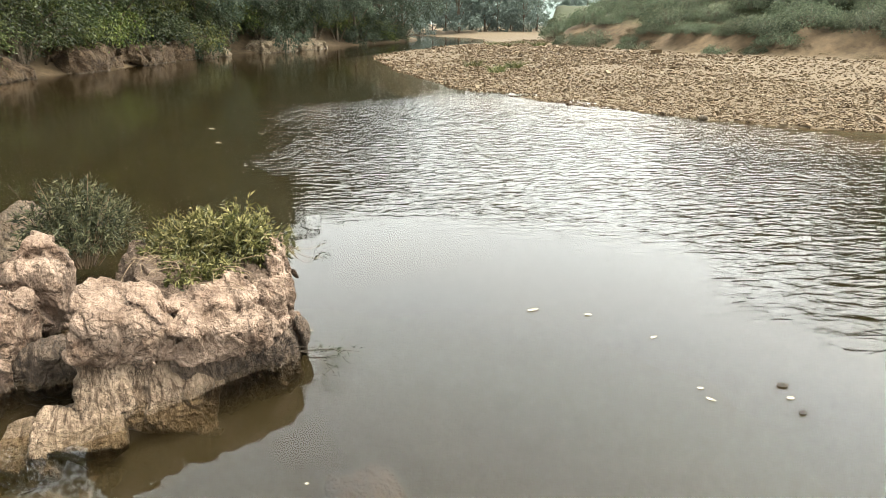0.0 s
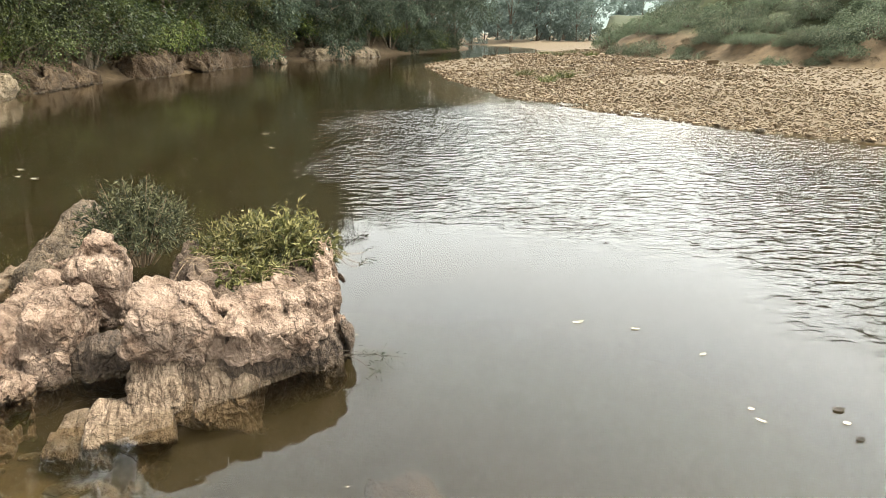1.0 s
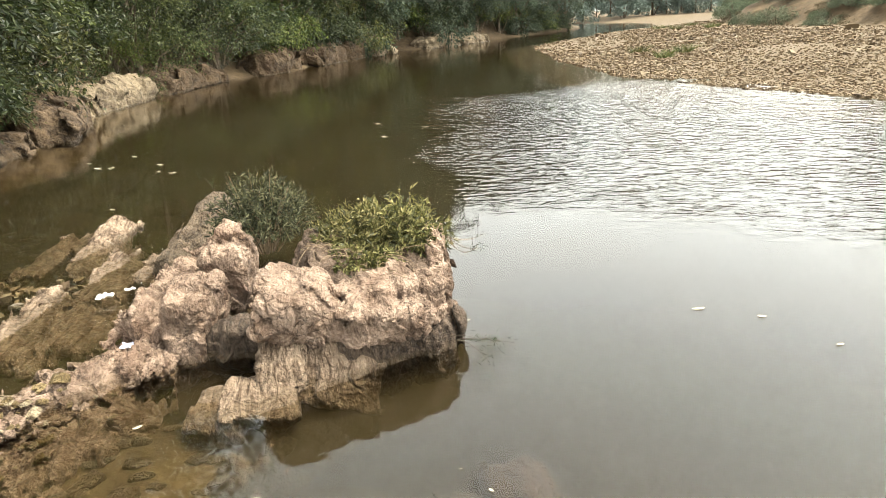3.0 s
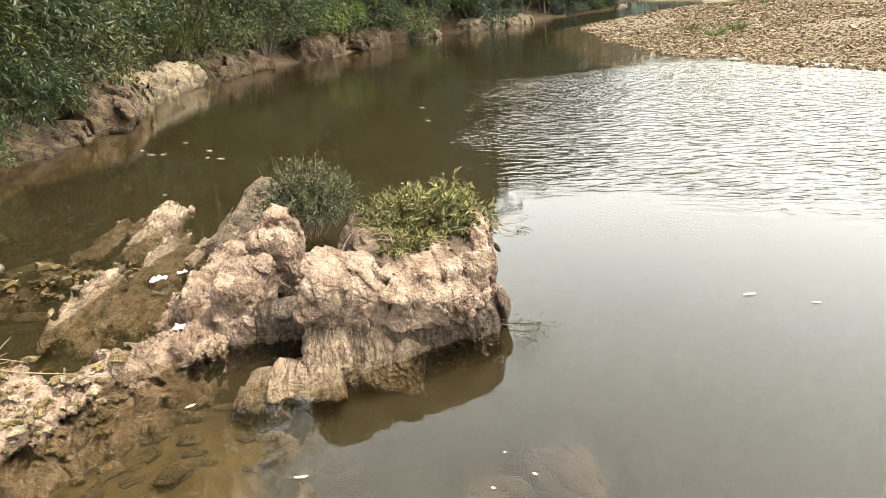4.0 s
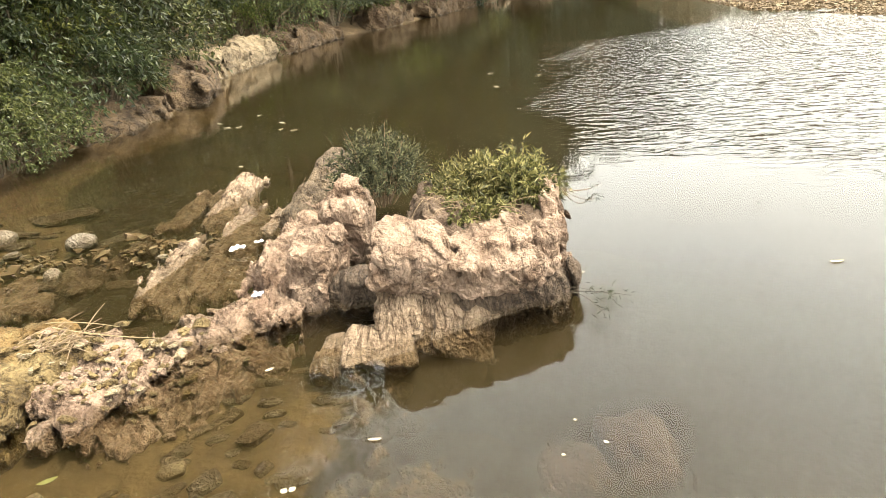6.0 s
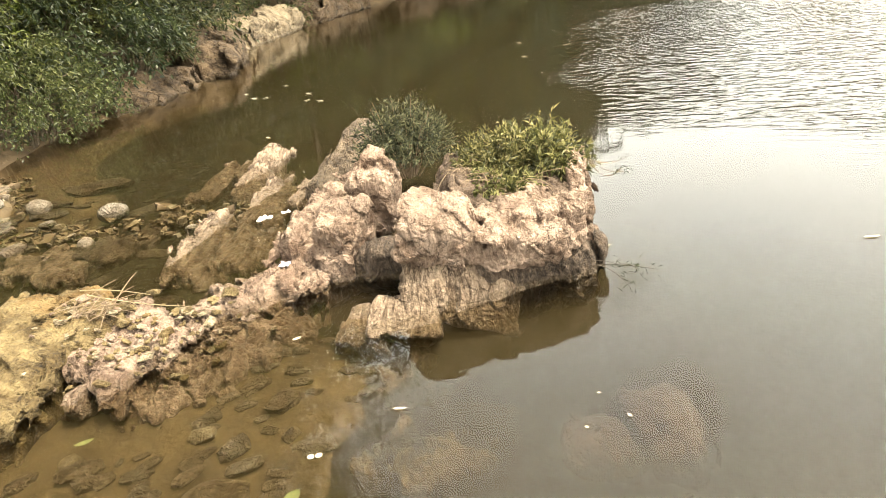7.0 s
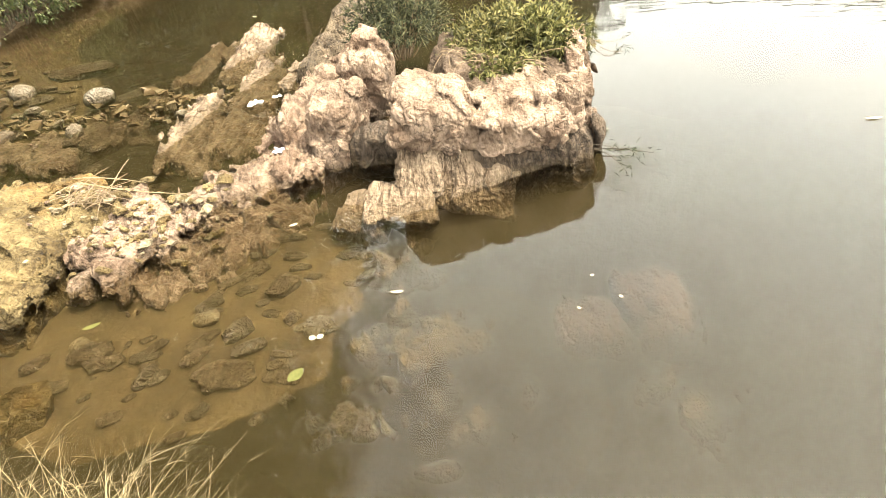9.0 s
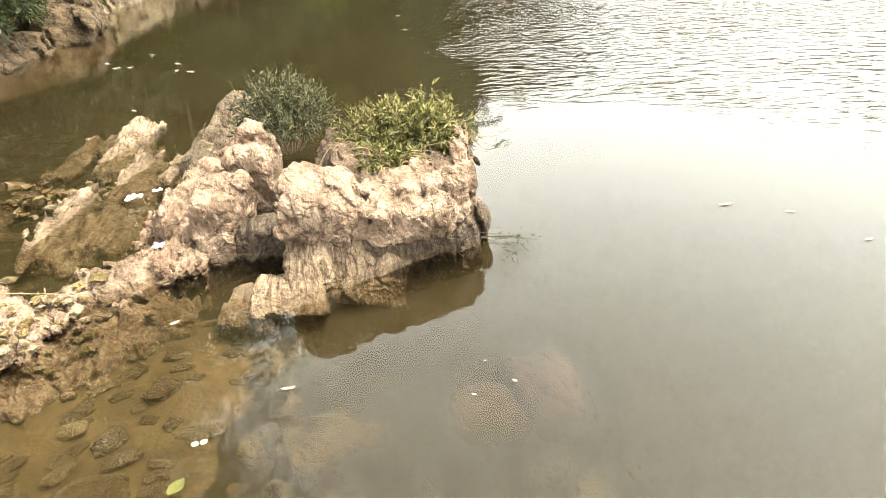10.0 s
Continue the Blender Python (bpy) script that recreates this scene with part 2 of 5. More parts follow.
def ground_material():
    m, nt, b = material("river_ground", 0.92, 0.2)
    attr = nt.nodes.new("ShaderNodeAttribute")
    attr.attribute_name = "cover"
    sep = nt.nodes.new("ShaderNodeSeparateColor")
    link(nt, attr.outputs["Color"], sep.inputs[0])
    big, mid, fine = spot(nt, 0.25), spot(nt, 2.0, 6.0), spot(nt, 14.0, 6.0)
    mud = ramp(nt, sums(nt, "ADD", sums(nt, "MULTIPLY", mid, 0.7), sums(nt, "MULTIPLY", fine, 0.3)), (0.35, (0.026, 0.017, 0.0075)), (0.65, (0.078, 0.052, 0.022)))
    sand = ramp(nt, sums(nt, "ADD", sums(nt, "MULTIPLY", mid, 0.5), sums(nt, "MULTIPLY", fine, 0.5)), (0.35, (0.072, 0.052, 0.031)), (0.65, (0.125, 0.095, 0.060)))
    earth = ramp(nt, sums(nt, "ADD", sums(nt, "MULTIPLY", big, 0.5), sums(nt, "MULTIPLY", mid, 0.5)), (0.35, (0.045, 0.031, 0.018)), (0.65, (0.12, 0.084, 0.048)))
    green = ramp(nt, sums(nt, "ADD", sums(nt, "MULTIPLY", big, 0.3), sums(nt, "MULTIPLY", mid, 0.7)), (0.35, (0.018, 0.022, 0.009)), (0.65, (0.045, 0.05, 0.02)))
    col = mixed(nt, sep.outputs[0], mud, sand)
    col = mixed(nt, sep.outputs[1], col, earth)
    col = mixed(nt, sep.outputs[2], col, green)
    link(nt, col, b.inputs["Base Color"])
    bump(nt, b, sums(nt, "ADD", mid, sums(nt, "MULTIPLY", fine, 0.5)), 0.7, 0.06)
    return m


GROUND = ground_material()


def water_material():
    m = bpy.data.materials.new("river_water")
    m.use_nodes = True
    nt = m.node_tree
    nt.nodes.remove(nt.nodes["Principled BSDF"])
    geo = nt.nodes.new("ShaderNodeNewGeometry")
    attr = nt.nodes.new("ShaderNodeAttribute")
    attr.attribute_name = "wind"
    # wind ripples: long crests across the river, with finer ones between
    wave = spot(nt, 1.0, 1.0, 0.5, stretched(nt, (2.3, 5.1, 1.0), (0, 0, 8)), 0.6)
    fine = spot(nt, 1.0, 1.0, 0.5, stretched(nt, (4.4, 8.6, 1.0), (0, 0, -14)), 0.3)
    patch = ramp(nt, spot(nt, 0.16, 3.0), (0.34, (0.6,) * 3), (0.6, (1,) * 3))
    amp = sums(nt, "MULTIPLY", attr.outputs["Fac"], patch)
    still = spot(nt, 0.9, 2.0, 0.5)
    h = sums(nt, "MULTIPLY", sums(nt, "ADD", sums(nt, "SUBTRACT", wave, 0.5), sums(nt, "MULTIPLY", sums(nt, "SUBTRACT", fine, 0.5), 0.35)), amp)
    h = sums(nt, "ADD", h, sums(nt, "MULTIPLY", still, 0.004))
    bp = node(nt, "Bump", Strength=1.0, Distance=0.050)
    link(nt, h, bp.inputs["Height"])
    fres = node(nt, "Fresnel", IOR=1.47)
    link(nt, bp.outputs[0], fres.inputs["Normal"])
    gl = node(nt, "BsdfAnisotropic", Roughness=0.03)
    link(nt, bp.outputs[0], gl.inputs["Normal"])
    tr = nt.nodes.new("ShaderNodeBsdfTransparent")
    tr.inputs[0].default_value = (0.93, 0.91, 0.84, 1)
    mix = nt.nodes.new("ShaderNodeMixShader")
    link(nt, fres.outputs[0], mix.inputs[0])
    link(nt, tr.outputs[0], mix.inputs[1])
    link(nt, gl.outputs[0], mix.inputs[2])
    link(nt, mix.outputs[0], nt.nodes["Material Output"].inputs[0])
    return m


def silt_material(name, colour, share):
    m = bpy.data.materials.new(name)
    m.use_nodes = True
    nt = m.node_tree
    nt.nodes.remove(nt.nodes["Principled BSDF"])
    df = nt.nodes.new("ShaderNodeBsdfDiffuse")
    df.inputs[0].default_value = (*colour, 1)
    tr = nt.nodes.new("ShaderNodeBsdfTransparent")
    mix = nt.nodes.new("ShaderNodeMixShader")
    link(nt, sums(nt, "ADD", share * 0.5, sums(nt, "MULTIPLY", spot(nt, 0.7, 4.0), share)), mix.inputs[0])
    link(nt, tr.outputs[0], mix.inputs[1])
    link(nt, df.outputs[0], mix.inputs[2])
    link(nt, mix.outputs[0], nt.nodes["Material Output"].inputs[0])
    return m


WATER = water_material()
SILT_DEPTHS = (-0.06, -0.13, -0.21, -0.30, -0.42, -0.80)
SILT = [silt_material("silt_in_water", c, s) for c, s in (((0.090, 0.065, 0.030), 0.025), ((0.088, 0.066, 0.032), 0.045), ((0.078, 0.060, 0.031), 0.10), ((0.095, 0.080, 0.047), 0.17), ((0.072, 0.066, 0.042), 0.34), ((0.018, 0.032, 0.025), 0.70))]


# ---- mesh helpers ----
def mesh_of(name, verts, faces, mat, smooth=False):
    me = bpy.data.meshes.new(name)
    me.from_pydata(verts.tolist() if hasattr(verts, "tolist") else verts, [], faces.tolist() if hasattr(faces, "tolist") else faces)
    me.materials.append(mat)
    if smooth:
        me.polygons.foreach_set("use_smooth", [True] * len(me.polygons))
    me.update()
    return me


def thing(name, me, label, category, group="", kind="", at=None):
    ob = new(name, me)
    if at is not None:
        ob.matrix_basis = at
    return tagged(ob, label, category, group, kind)


def part_mesh(name, me, parent, label=""):
    ob = new(name, me)
    ob.parent = parent
    if label:
        tagged(ob, label)
    return ob


def smooth_step(a, b, x):
    t = np.clip((x - a) / (b - a), 0, 1)
    return t * t * (3 - 2 * t)


def value_noise(p, scale, seed=0):
    """Smooth noise in about -1 to 1 on an (n, 2) or (n, 3) array."""
    p = np.asarray(p, float) * scale
    i = np.floor(p).astype(np.int64)
    f = p - i
    f = f * f * (3 - 2 * f)
    out = np.zeros(len(p))
    dims = p.shape[1]
    for corner in range(2 ** dims):
        key = np.full(len(p), seed * 1013 + 17, np.int64)
        w = np.ones(len(p))
        for k in range(dims):
            bit = (corner >> k) & 1
            key = key * 73856093 ^ (i[:, k] + bit) * (19349663, 83492791, 49979687)[k]
            w = w * (f[:, k] if bit else 1 - f[:, k])
        key = (key ^ (key >> 13)) * 1274126177
        key = key ^ (key >> 16)
        out += w * ((key & 0xFFFF) / 32767.5 - 1)
    return out


def fractal(p, scale, octaves=4, seed=0, gain=0.5):
    out, amp = 0, 1.0
    for o in range(octaves):
        out = out + amp * value_noise(p, scale * 2 ** o, seed + o)
        amp *= gain
    return out


def cells(p, scale, seed=0):
    """Of the nearest cell: a random value in -1 to 1, how far its border is (0 at the border), and a slanting plane through it."""
    p = np.asarray(p, float) * scale
    i = np.floor(p).astype(np.int64)
    f1, f2, val, slant = np.full(len(p), 9.0), np.full(len(p), 9.0), np.zeros(len(p)), np.zeros(len(p))
    for dx in (-1, 0, 1):
        for dy in (-1, 0, 1):
            for dz in (-1, 0, 1):
                c = i + (dx, dy, dz)
                key = (c[:, 0] * 73856093) ^ (c[:, 1] * 19349663) ^ (c[:, 2] * 83492791) ^ (seed * 2654435)
                key = (key ^ (key >> 13)) * 1274126177
                key = key ^ (key >> 15)
                g = np.stack([c[:, 0] + (key & 255) / 255 - p[:, 0], c[:, 1] + ((key >> 8) & 255) / 255 - p[:, 1], c[:, 2] + ((key >> 16) & 255) / 255 - p[:, 2]], 1)
                d = (g ** 2).sum(1)
                lean = ((key >> 5) & 255) / 127.5 - 1, ((key >> 11) & 255) / 127.5 - 1, ((key >> 19) & 255) / 127.5 - 1
                closer = d < f1
                f2 = np.where(closer, f1, np.minimum(f2, d))
                val = np.where(closer, ((key >> 24) & 255) / 127.5 - 1, val)
                slant = np.where(closer, g[:, 0] * lean[0] + g[:, 1] * lean[1] + g[:, 2] * lean[2], slant)
                f1 = np.where(closer, d, f1)
    return val, np.sqrt(f2) - np.sqrt(f1), slant


def courses(u, seed):
    """Steps of random height along u, one for each layer, with a smooth edge; and the groove between two layers."""
    i = np.floor(u).astype(np.int64)

    def height(k):
        key = (k * 73856093) ^ (seed * 19349663)
        key = (key ^ (key >> 13)) * 1274126177
        return ((key ^ (key >> 15)) & 0xFFFF) / 32767.5 - 1

    f = u - i
    w = smooth_step(0.78, 1.0, f)
    return height(i) * (1 - w) + height(i + 1) * w, np.exp(-((f - 0.88) / 0.09) ** 2)


def surface_nets(field, origin, step):
    """A closed quad mesh on the zero level of a sampled field (negative inside)."""
    inside = field < 0
    nx, ny, nz = field.shape
    c = np.zeros((nx - 1, ny - 1, nz - 1), int)
    for dx in (0, 1):
        for dy in (0, 1):
            for dz in (0, 1):
                c += inside[dx:nx - 1 + dx, dy:ny - 1 + dy, dz:nz - 1 + dz]
    active = (c > 0) & (c < 8)
    idx = np.argwhere(active)
    number = np.full(active.shape, -1)
    number[active] = np.arange(len(idx))
    pos, cnt = np.zeros((len(idx), 3)), np.zeros(len(idx))
    corners = [(a, b, d) for a in (0, 1) for b in (0, 1) for d in (0, 1)]
    for a in corners:
        for ax in range(3):
            if a[ax]:
                continue
            b = tuple(v + (k == ax) for k, v in enumerate(a))
            va = field[tuple((idx + a).T)]
            vb = field[tuple((idx + b).T)]
            cross = (va < 0) != (vb < 0)
            t = np.where(cross, va / np.where(cross, va - vb, 1), 0)
            p = np.array(a, float)[None] + t[:, None] * (np.array(b) - a)[None]
            pos += p * cross[:, None]
            cnt += cross
    verts = (idx + pos / cnt[:, None]) * step + origin
    faces = []
    for ax in range(3):
        u, v = (ax + 1) % 3, (ax + 2) % 3
        sl = [slice(1, -1)] * 3
        sl[ax] = slice(0, -1)
        sh = list(sl)
        sh[ax] = slice(1, None)
        a_in, b_in = inside[tuple(sl)], inside[tuple(sh)]
        for flip in (False, True):
            e = np.argwhere((a_in & ~b_in) if not flip else (~a_in & b_in))
            if not len(e):
                continue
            off = np.array([1, 1, 1])
            off[ax] = 0
            e = e + off
            du, dv = np.eye(3, dtype=int)[u], np.eye(3, dtype=int)[v]
            q = [number[tuple((e - du - dv).T)], number[tuple((e - dv).T)], number[tuple(e.T)], number[tuple((e - du).T)]]
            q = np.stack(q if not flip else q[::-1], 1)
            faces.append(q[(q >= 0).all(1)])
    return verts, np.concatenate(faces)


LAYER = np.array(Vector((0.92, 0.36, 0.10)).normalized())  # across the layers of the rock


def form_field(gp, forms, cuts, blend):
    d = None
    for centre, half, turn, square in forms:
        r = np.array(Euler([radians(a) for a in turn]).to_matrix())
        q = np.abs((gp - centre) @ r) / np.array(half)
        p = 2 + 6 * square
        k = (q ** p).sum(1) ** (1 / p)
        e = (k - 1) * min(half)
        d = e if d is None else np.where(np.abs(d - e) < blend, np.minimum(d, e) - (blend - np.abs(d - e)) ** 2 / (4 * blend), np.minimum(d, e))
    for centre, half, turn in cuts:
        r = np.array(Euler([radians(a) for a in turn]).to_matrix())
        e = ((((gp - centre) @ r / np.array(half)) ** 2).sum(1) ** 0.5 - 1) * min(half)
        d = np.maximum(d, -e)
    return d


def rock_mesh(name, forms, step, mat, rough=0.05, blend=0.05, layers=0.02, seed=0, cuts=(), size=1.0):
    """A rock from rounded forms (centre, half sizes, turn in degrees, squareness), run together and weathered along its layers. size: of its lumps and cracks."""
    reach = np.array([[np.array(f[0]) - max(f[1]) * 1.2, np.array(f[0]) + max(f[1]) * 1.2] for f in forms])
    lo, hi = reach[:, 0].min(0) - 0.15 * size, reach[:, 1].max(0) + 0.15 * size
    lo[2] = max(lo[2], -0.75 * max(size, 1) - 0.05)
    hi[2] = max(f[0][2] + math.hypot(f[1][2], 0.35 * max(f[1][:2])) for f in forms) + 0.2 * size
    n = np.ceil((hi - lo) / step).astype(int) + 1
    g = np.stack(np.meshgrid(*[lo[k] + step * np.arange(n[k]) for k in range(3)], indexing="ij"), -1).reshape(-1, 3)
    d = form_field(g, forms, cuts, blend)
    near = np.abs(d) < 0.13 * size + 2 * step
    g = g[near]
    gs = g / size
    warp = np.stack([fractal(gs, 1.6, 2, seed + k) for k in (1, 5, 9)], -1) * rough * 1.6
    e = form_field(g + warp, forms, cuts, blend)
    s = gs @ LAYER + 0.05 * value_noise(gs, 1.1, seed + 31) + 0.012 * value_noise(gs, 5.0, seed + 32)
    keep = 0.35 + 0.65 * smooth_step(-0.35, 0.35, value_noise(gs, 1.5, seed + 33))
    thick, groove = courses(s * 6.5, seed)
    thin, fine_groove = courses(s * 19, seed + 1)
    across = np.stack([s * 1.5, gs[:, 1], gs[:, 2] * 1.1], 1) + 0.05 * np.stack([value_noise(gs, 4.0, seed + k) for k in (71, 72, 73)], 1)
    v1, b1, p1 = cells(across, 2.1, seed + 81)
    v2, b2, p2 = cells(across, 4.6, seed + 82)
    c1 = np.abs(value_noise(gs, 1.4, seed + 51) + 0.30 * value_noise(gs, 5.0, seed + 52))
    e = e + layers * keep * (0.8 * thick + 0.8 * groove + 0.30 * thin + 0.25 * fine_groove)
    e = e + rough * (0.9 * v1 + 3.2 * p1 + 0.6 * np.exp(-(b1 / 0.035) ** 2) + 0.4 * v2 + 1.3 * p2 + 0.3 * np.exp(-(b2 / 0.05) ** 2))
    e = e + rough * (1.4 * np.exp(-(c1 / 0.025) ** 2) + 0.12 * value_noise(gs, 15.0, seed + 63))
    d[near] = e
    v, f = surface_nets(d.reshape(n), lo, step)
    return mesh_of(name, v, f, mat, True)


def tube(path, radii, sides=6):
    """Rings round a path; returns verts and quads."""
    path = [Vector(p) for p in path]
    v, f = [], []
    for i, p in enumerate(path):
        d = (path[min(i + 1, len(path) - 1)] - path[max(i - 1, 0)]).normalized()
        a = d.orthogonal().normalized()
        b = d.cross(a)
        for k in range(sides):
            w = 2 * math.pi * k / sides
            v.append(tuple(p + (a * math.cos(w) + b * math.sin(w)) * radii[i]))
    for i in range(len(path) - 1):
        for k in range(sides):
            f.append((i * sides + k, i * sides + (k + 1) % sides, (i + 1) * sides + (k + 1) % sides, (i + 1) * sides + k))
    return v, f


def join_tubes(tubes):
    v, f = [], []
    for tv, tf in tubes:
        o = len(v)
        v += tv
        f += [tuple(i + o for i in q) for q in tf]
    return v, f


def leaves(at, way, rng, length, width, spread=0.6):
    """Folded pointed leaves at the places, roughly along the ways."""
    n = len(at)
    d = way + rng.normal(0, spread, (n, 3))
    d /= np.linalg.norm(d, axis=1)[:, None]
    side = np.cross(d, rng.normal(0, 1, (n, 3)) + (0, 0, 1.2))
    side /= np.linalg.norm(side, axis=1)[:, None] + 1e-9
    up = np.cross(side, d)
    ln = length * rng.uniform(0.6, 1.25, (n, 1))
    wd = width * rng.uniform(0.7, 1.2, (n, 1))
    mid = at + d * ln * 0.45
    tip = at + d * ln - up * ln * 0.12
    v = np.stack([at, mid + side * wd * 0.5 + up * wd * 0.25, tip, mid - side * wd * 0.5 + up * wd * 0.25], 1).reshape(-1, 3)
    o = 4 * np.arange(n)[:, None]
    f = np.concatenate([o + (0, 1, 2), o + (0, 2, 3)], 0)
    return v, f

# ---- the lie of the land ----
LEFT_SHORE = [(-60, -30), (-24, -6), (-13.5, 0.5), (-10.6, 3.4), (-10.9, 5.2), (-11.6, 6.6), (-13.4, 7.6), (-14.9, 8.9), (-16.4, 11.7), (-16.0, 14.3), (-17.3, 17.6), (-21.4, 23.9), (-23.2, 31), (-24.3, 38.7),
              (-23, 46), (-22.4, 56), (-21.0, 65.7), (-21.9, 70), (-17.8, 74), (-13, 92), (-4.2, 118), (-6, 140), (-30, 170), (-80, 190)]
BAR_SHORE = [(70, 5), (40, 11.5), (20, 17.2), (13.3, 20.3), (11, 21.4), (8.7, 23.4), (4.9, 27.5), (0.4, 34.7), (-3.2, 46.9), (-6.9, 65.7), (-5.1, 75.3), (1.2, 96), (6.5, 109), (7, 124), (-2, 150), (-28, 182), (-80, 202)]
NEAR_SHORE = [(-60, -40), (-20, -8), (-9.5, -1.6), (-6.0, 0.1), (-4.2, 0.25), (-2.4, 0.35), (-0.6, 0.6), (1.2, 0.7), (6, 0.3), (20, -1.5), (70, -8)]
VEG_LINE = [(70, 21), (28.9, 45.6), (22.8, 51.7), (18.9, 56.5), (16.5, 64.7), (11.3, 75.8), (13.5, 92), (17, 112), (19, 126)]
WATER_AREA = NEAR_SHORE + BAR_SHORE + LEFT_SHORE[::-1]


def line_distance(p, line):
    best = np.full(len(p), 1e9)
    for a, b in zip(line[:-1], line[1:]):
        a, b = np.array(a, float), np.array(b, float)
        t = np.clip(((p - a) @ (b - a)) / ((b - a) @ (b - a)), 0, 1)
        best = np.minimum(best, np.linalg.norm(p - a - t[:, None] * (b - a), axis=1))
    return best


def within_area(p, area):
    hit = np.zeros(len(p), bool)
    x, y = p[:, 0], p[:, 1]
    for (ax, ay), (bx, by) in zip(area, area[1:] + area[:1]):
        cross = (ay > y) != (by > y)
        if ay != by:
            hit ^= cross & (x < (bx - ax) * (y - ay) / (by - ay) + ax)
    return hit


SHELF = [((-6.5, 4.5), 3.4, 0.36), ((-8.5, 7.0), 3.0, 0.36), ((-4.6, 2.2), 2.6, 0.36), ((-4.4, 3.2), 2.5, 0.262), ((-3.2, 5.0), 1.6, 0.36), ((-11.5, 10.0), 3.4, 0.47), ((-0.4, 5.2), 3.4, 0.48), ((-1.9, 2.95), 1.9, 0.36)]


def land(p):
    """Heights and cover (sand, earth, green) of the ground at an (n, 2) array."""
    wet = within_area(p, WATER_AREA)
    dl, db, dn = line_distance(p, LEFT_SHORE), line_distance(p, BAR_SHORE), line_distance(p, NEAR_SHORE)
    rough = fractal(p, 0.35, 4, 3)
    # bed: shallow by the rocks, deeper in the river
    bed = -0.06 - 0.95 * smooth_step(0, 5.0, np.minimum(np.minimum(dl, dn + 1.2), db * 0.6))
    shelf = np.full(len(p), -1.3)
    for centre, radius, depth in SHELF:
        r = np.linalg.norm(p - centre, axis=1) / radius + 0.16 * fractal(p, 0.45, 3, 33)
        shelf = np.maximum(shelf, -depth - (0.8 * np.clip(r - 0.45, 0, 3) ** 1.6 if depth != 0.48 else 0.3 * r * r))
    bed = np.maximum(bed, shelf) + 0.02 * rough + 0.016 * fractal(p, 2.2, 3, 35)
    left = (dl <= db) & (dl <= dn)
    bar = (db < dl) & (db < dn)
    low = smooth_step(11.5, 14.5, -p[:, 0] + 0.0 * p[:, 1])
    h_left = low * (0.25 * np.minimum(dl, 1.0) + 5.5 * smooth_step(0.6, 8, dl) + (0.5 - 0.4 * smooth_step(60, 90, p[:, 1])) * np.clip(dl - 8, 0, 60)) + (1 - low) * (0.12 + 0.10 * dl)
    h_left = h_left + rough * np.minimum(0.35, 0.1 + 0.03 * dl)
    dv = line_distance(p, VEG_LINE)
    past = within_area(p, [(400, 21)] + VEG_LINE + [(60, 400), (400, 400)])
    h_bar = 0.75 * smooth_step(0, 14, db) + 0.04 * rough
    rise = np.where(past, 1.4 * smooth_step(0, 2.5, dv) + 0.30 * np.clip(dv - 1.5, 0, 8) + 0.46 * np.clip(dv - 8, 0, 45) + rough * np.minimum(dv * 0.1, 1.6), 0)
    far = smooth_step(85, 125, p[:, 1])
    h_bar = h_bar + rise * (1 - 0.75 * far)
    h_near = 1.6 * smooth_step(0.0, 0.75, dn) + 0.03 * np.clip(dn - 1, 0, 40) + 0.04 * rough
    h = np.where(wet, bed, np.where(left, h_left, np.where(bar, h_bar, h_near)))
    sand = np.where(bar & ~wet, 1.0, 0) * (1 - past * smooth_step(0, 1, dv))
    sand = np.where(wet & (db < 3), 0.35, sand)
    bank = np.linalg.norm((p - (-0.5, 5.3)) * (1, 1.25), axis=1) + 1.1 * fractal(p, 0.7, 3, 37)
    sand = np.maximum(sand, np.where(wet, 0.75 * (1 - smooth_step(1.0, 3.2, bank)), 0))
    sand = np.where(left & ~wet & (low < 0.5), 0.45, sand)
    earth = np.where(wet, 0, np.where(left, smooth_step(0.2, 0.8, low), np.where(bar, past * smooth_step(0, 1.0, dv), 0.8)))
    green = np.where(wet, 0, np.where(left, smooth_step(3, 8, dl) * low, np.where(bar, past * smooth_step(2.5, 6, dv + rough), smooth_step(1.5, 5, dn))))
    return h, sand, earth, green


def height_at(x, y):
    return float(land(np.array([[x, y]], float))[0][0])


def sheet(name, radii, angles, z, mat):
    """A round sheet of rings about the camera's foot; z is a number or a function of places."""
    a = np.radians(angles)
    p = np.stack([np.outer(radii, np.sin(a)), np.outer(radii, np.cos(a))], -1).reshape(-1, 2)
    p = np.concatenate([p, [[0, 0]]])
    zz = z(p) if callable(z) else np.full(len(p), z)
    n, k = len(a), len(radii)
    i = np.arange(k - 1)[:, None] * n
    j = np.arange(n)[None]
    jn = (j + 1) % n
    f = np.stack([i + j, i + jn, i + n + jn, i + n + j], -1).reshape(-1, 4).tolist()
    f += [(len(p) - 1, int((q + 1) % n), int(q)) for q in range(n)]
    me = mesh_of(name, np.column_stack([p, zz]), f, mat, True)
    return me, p


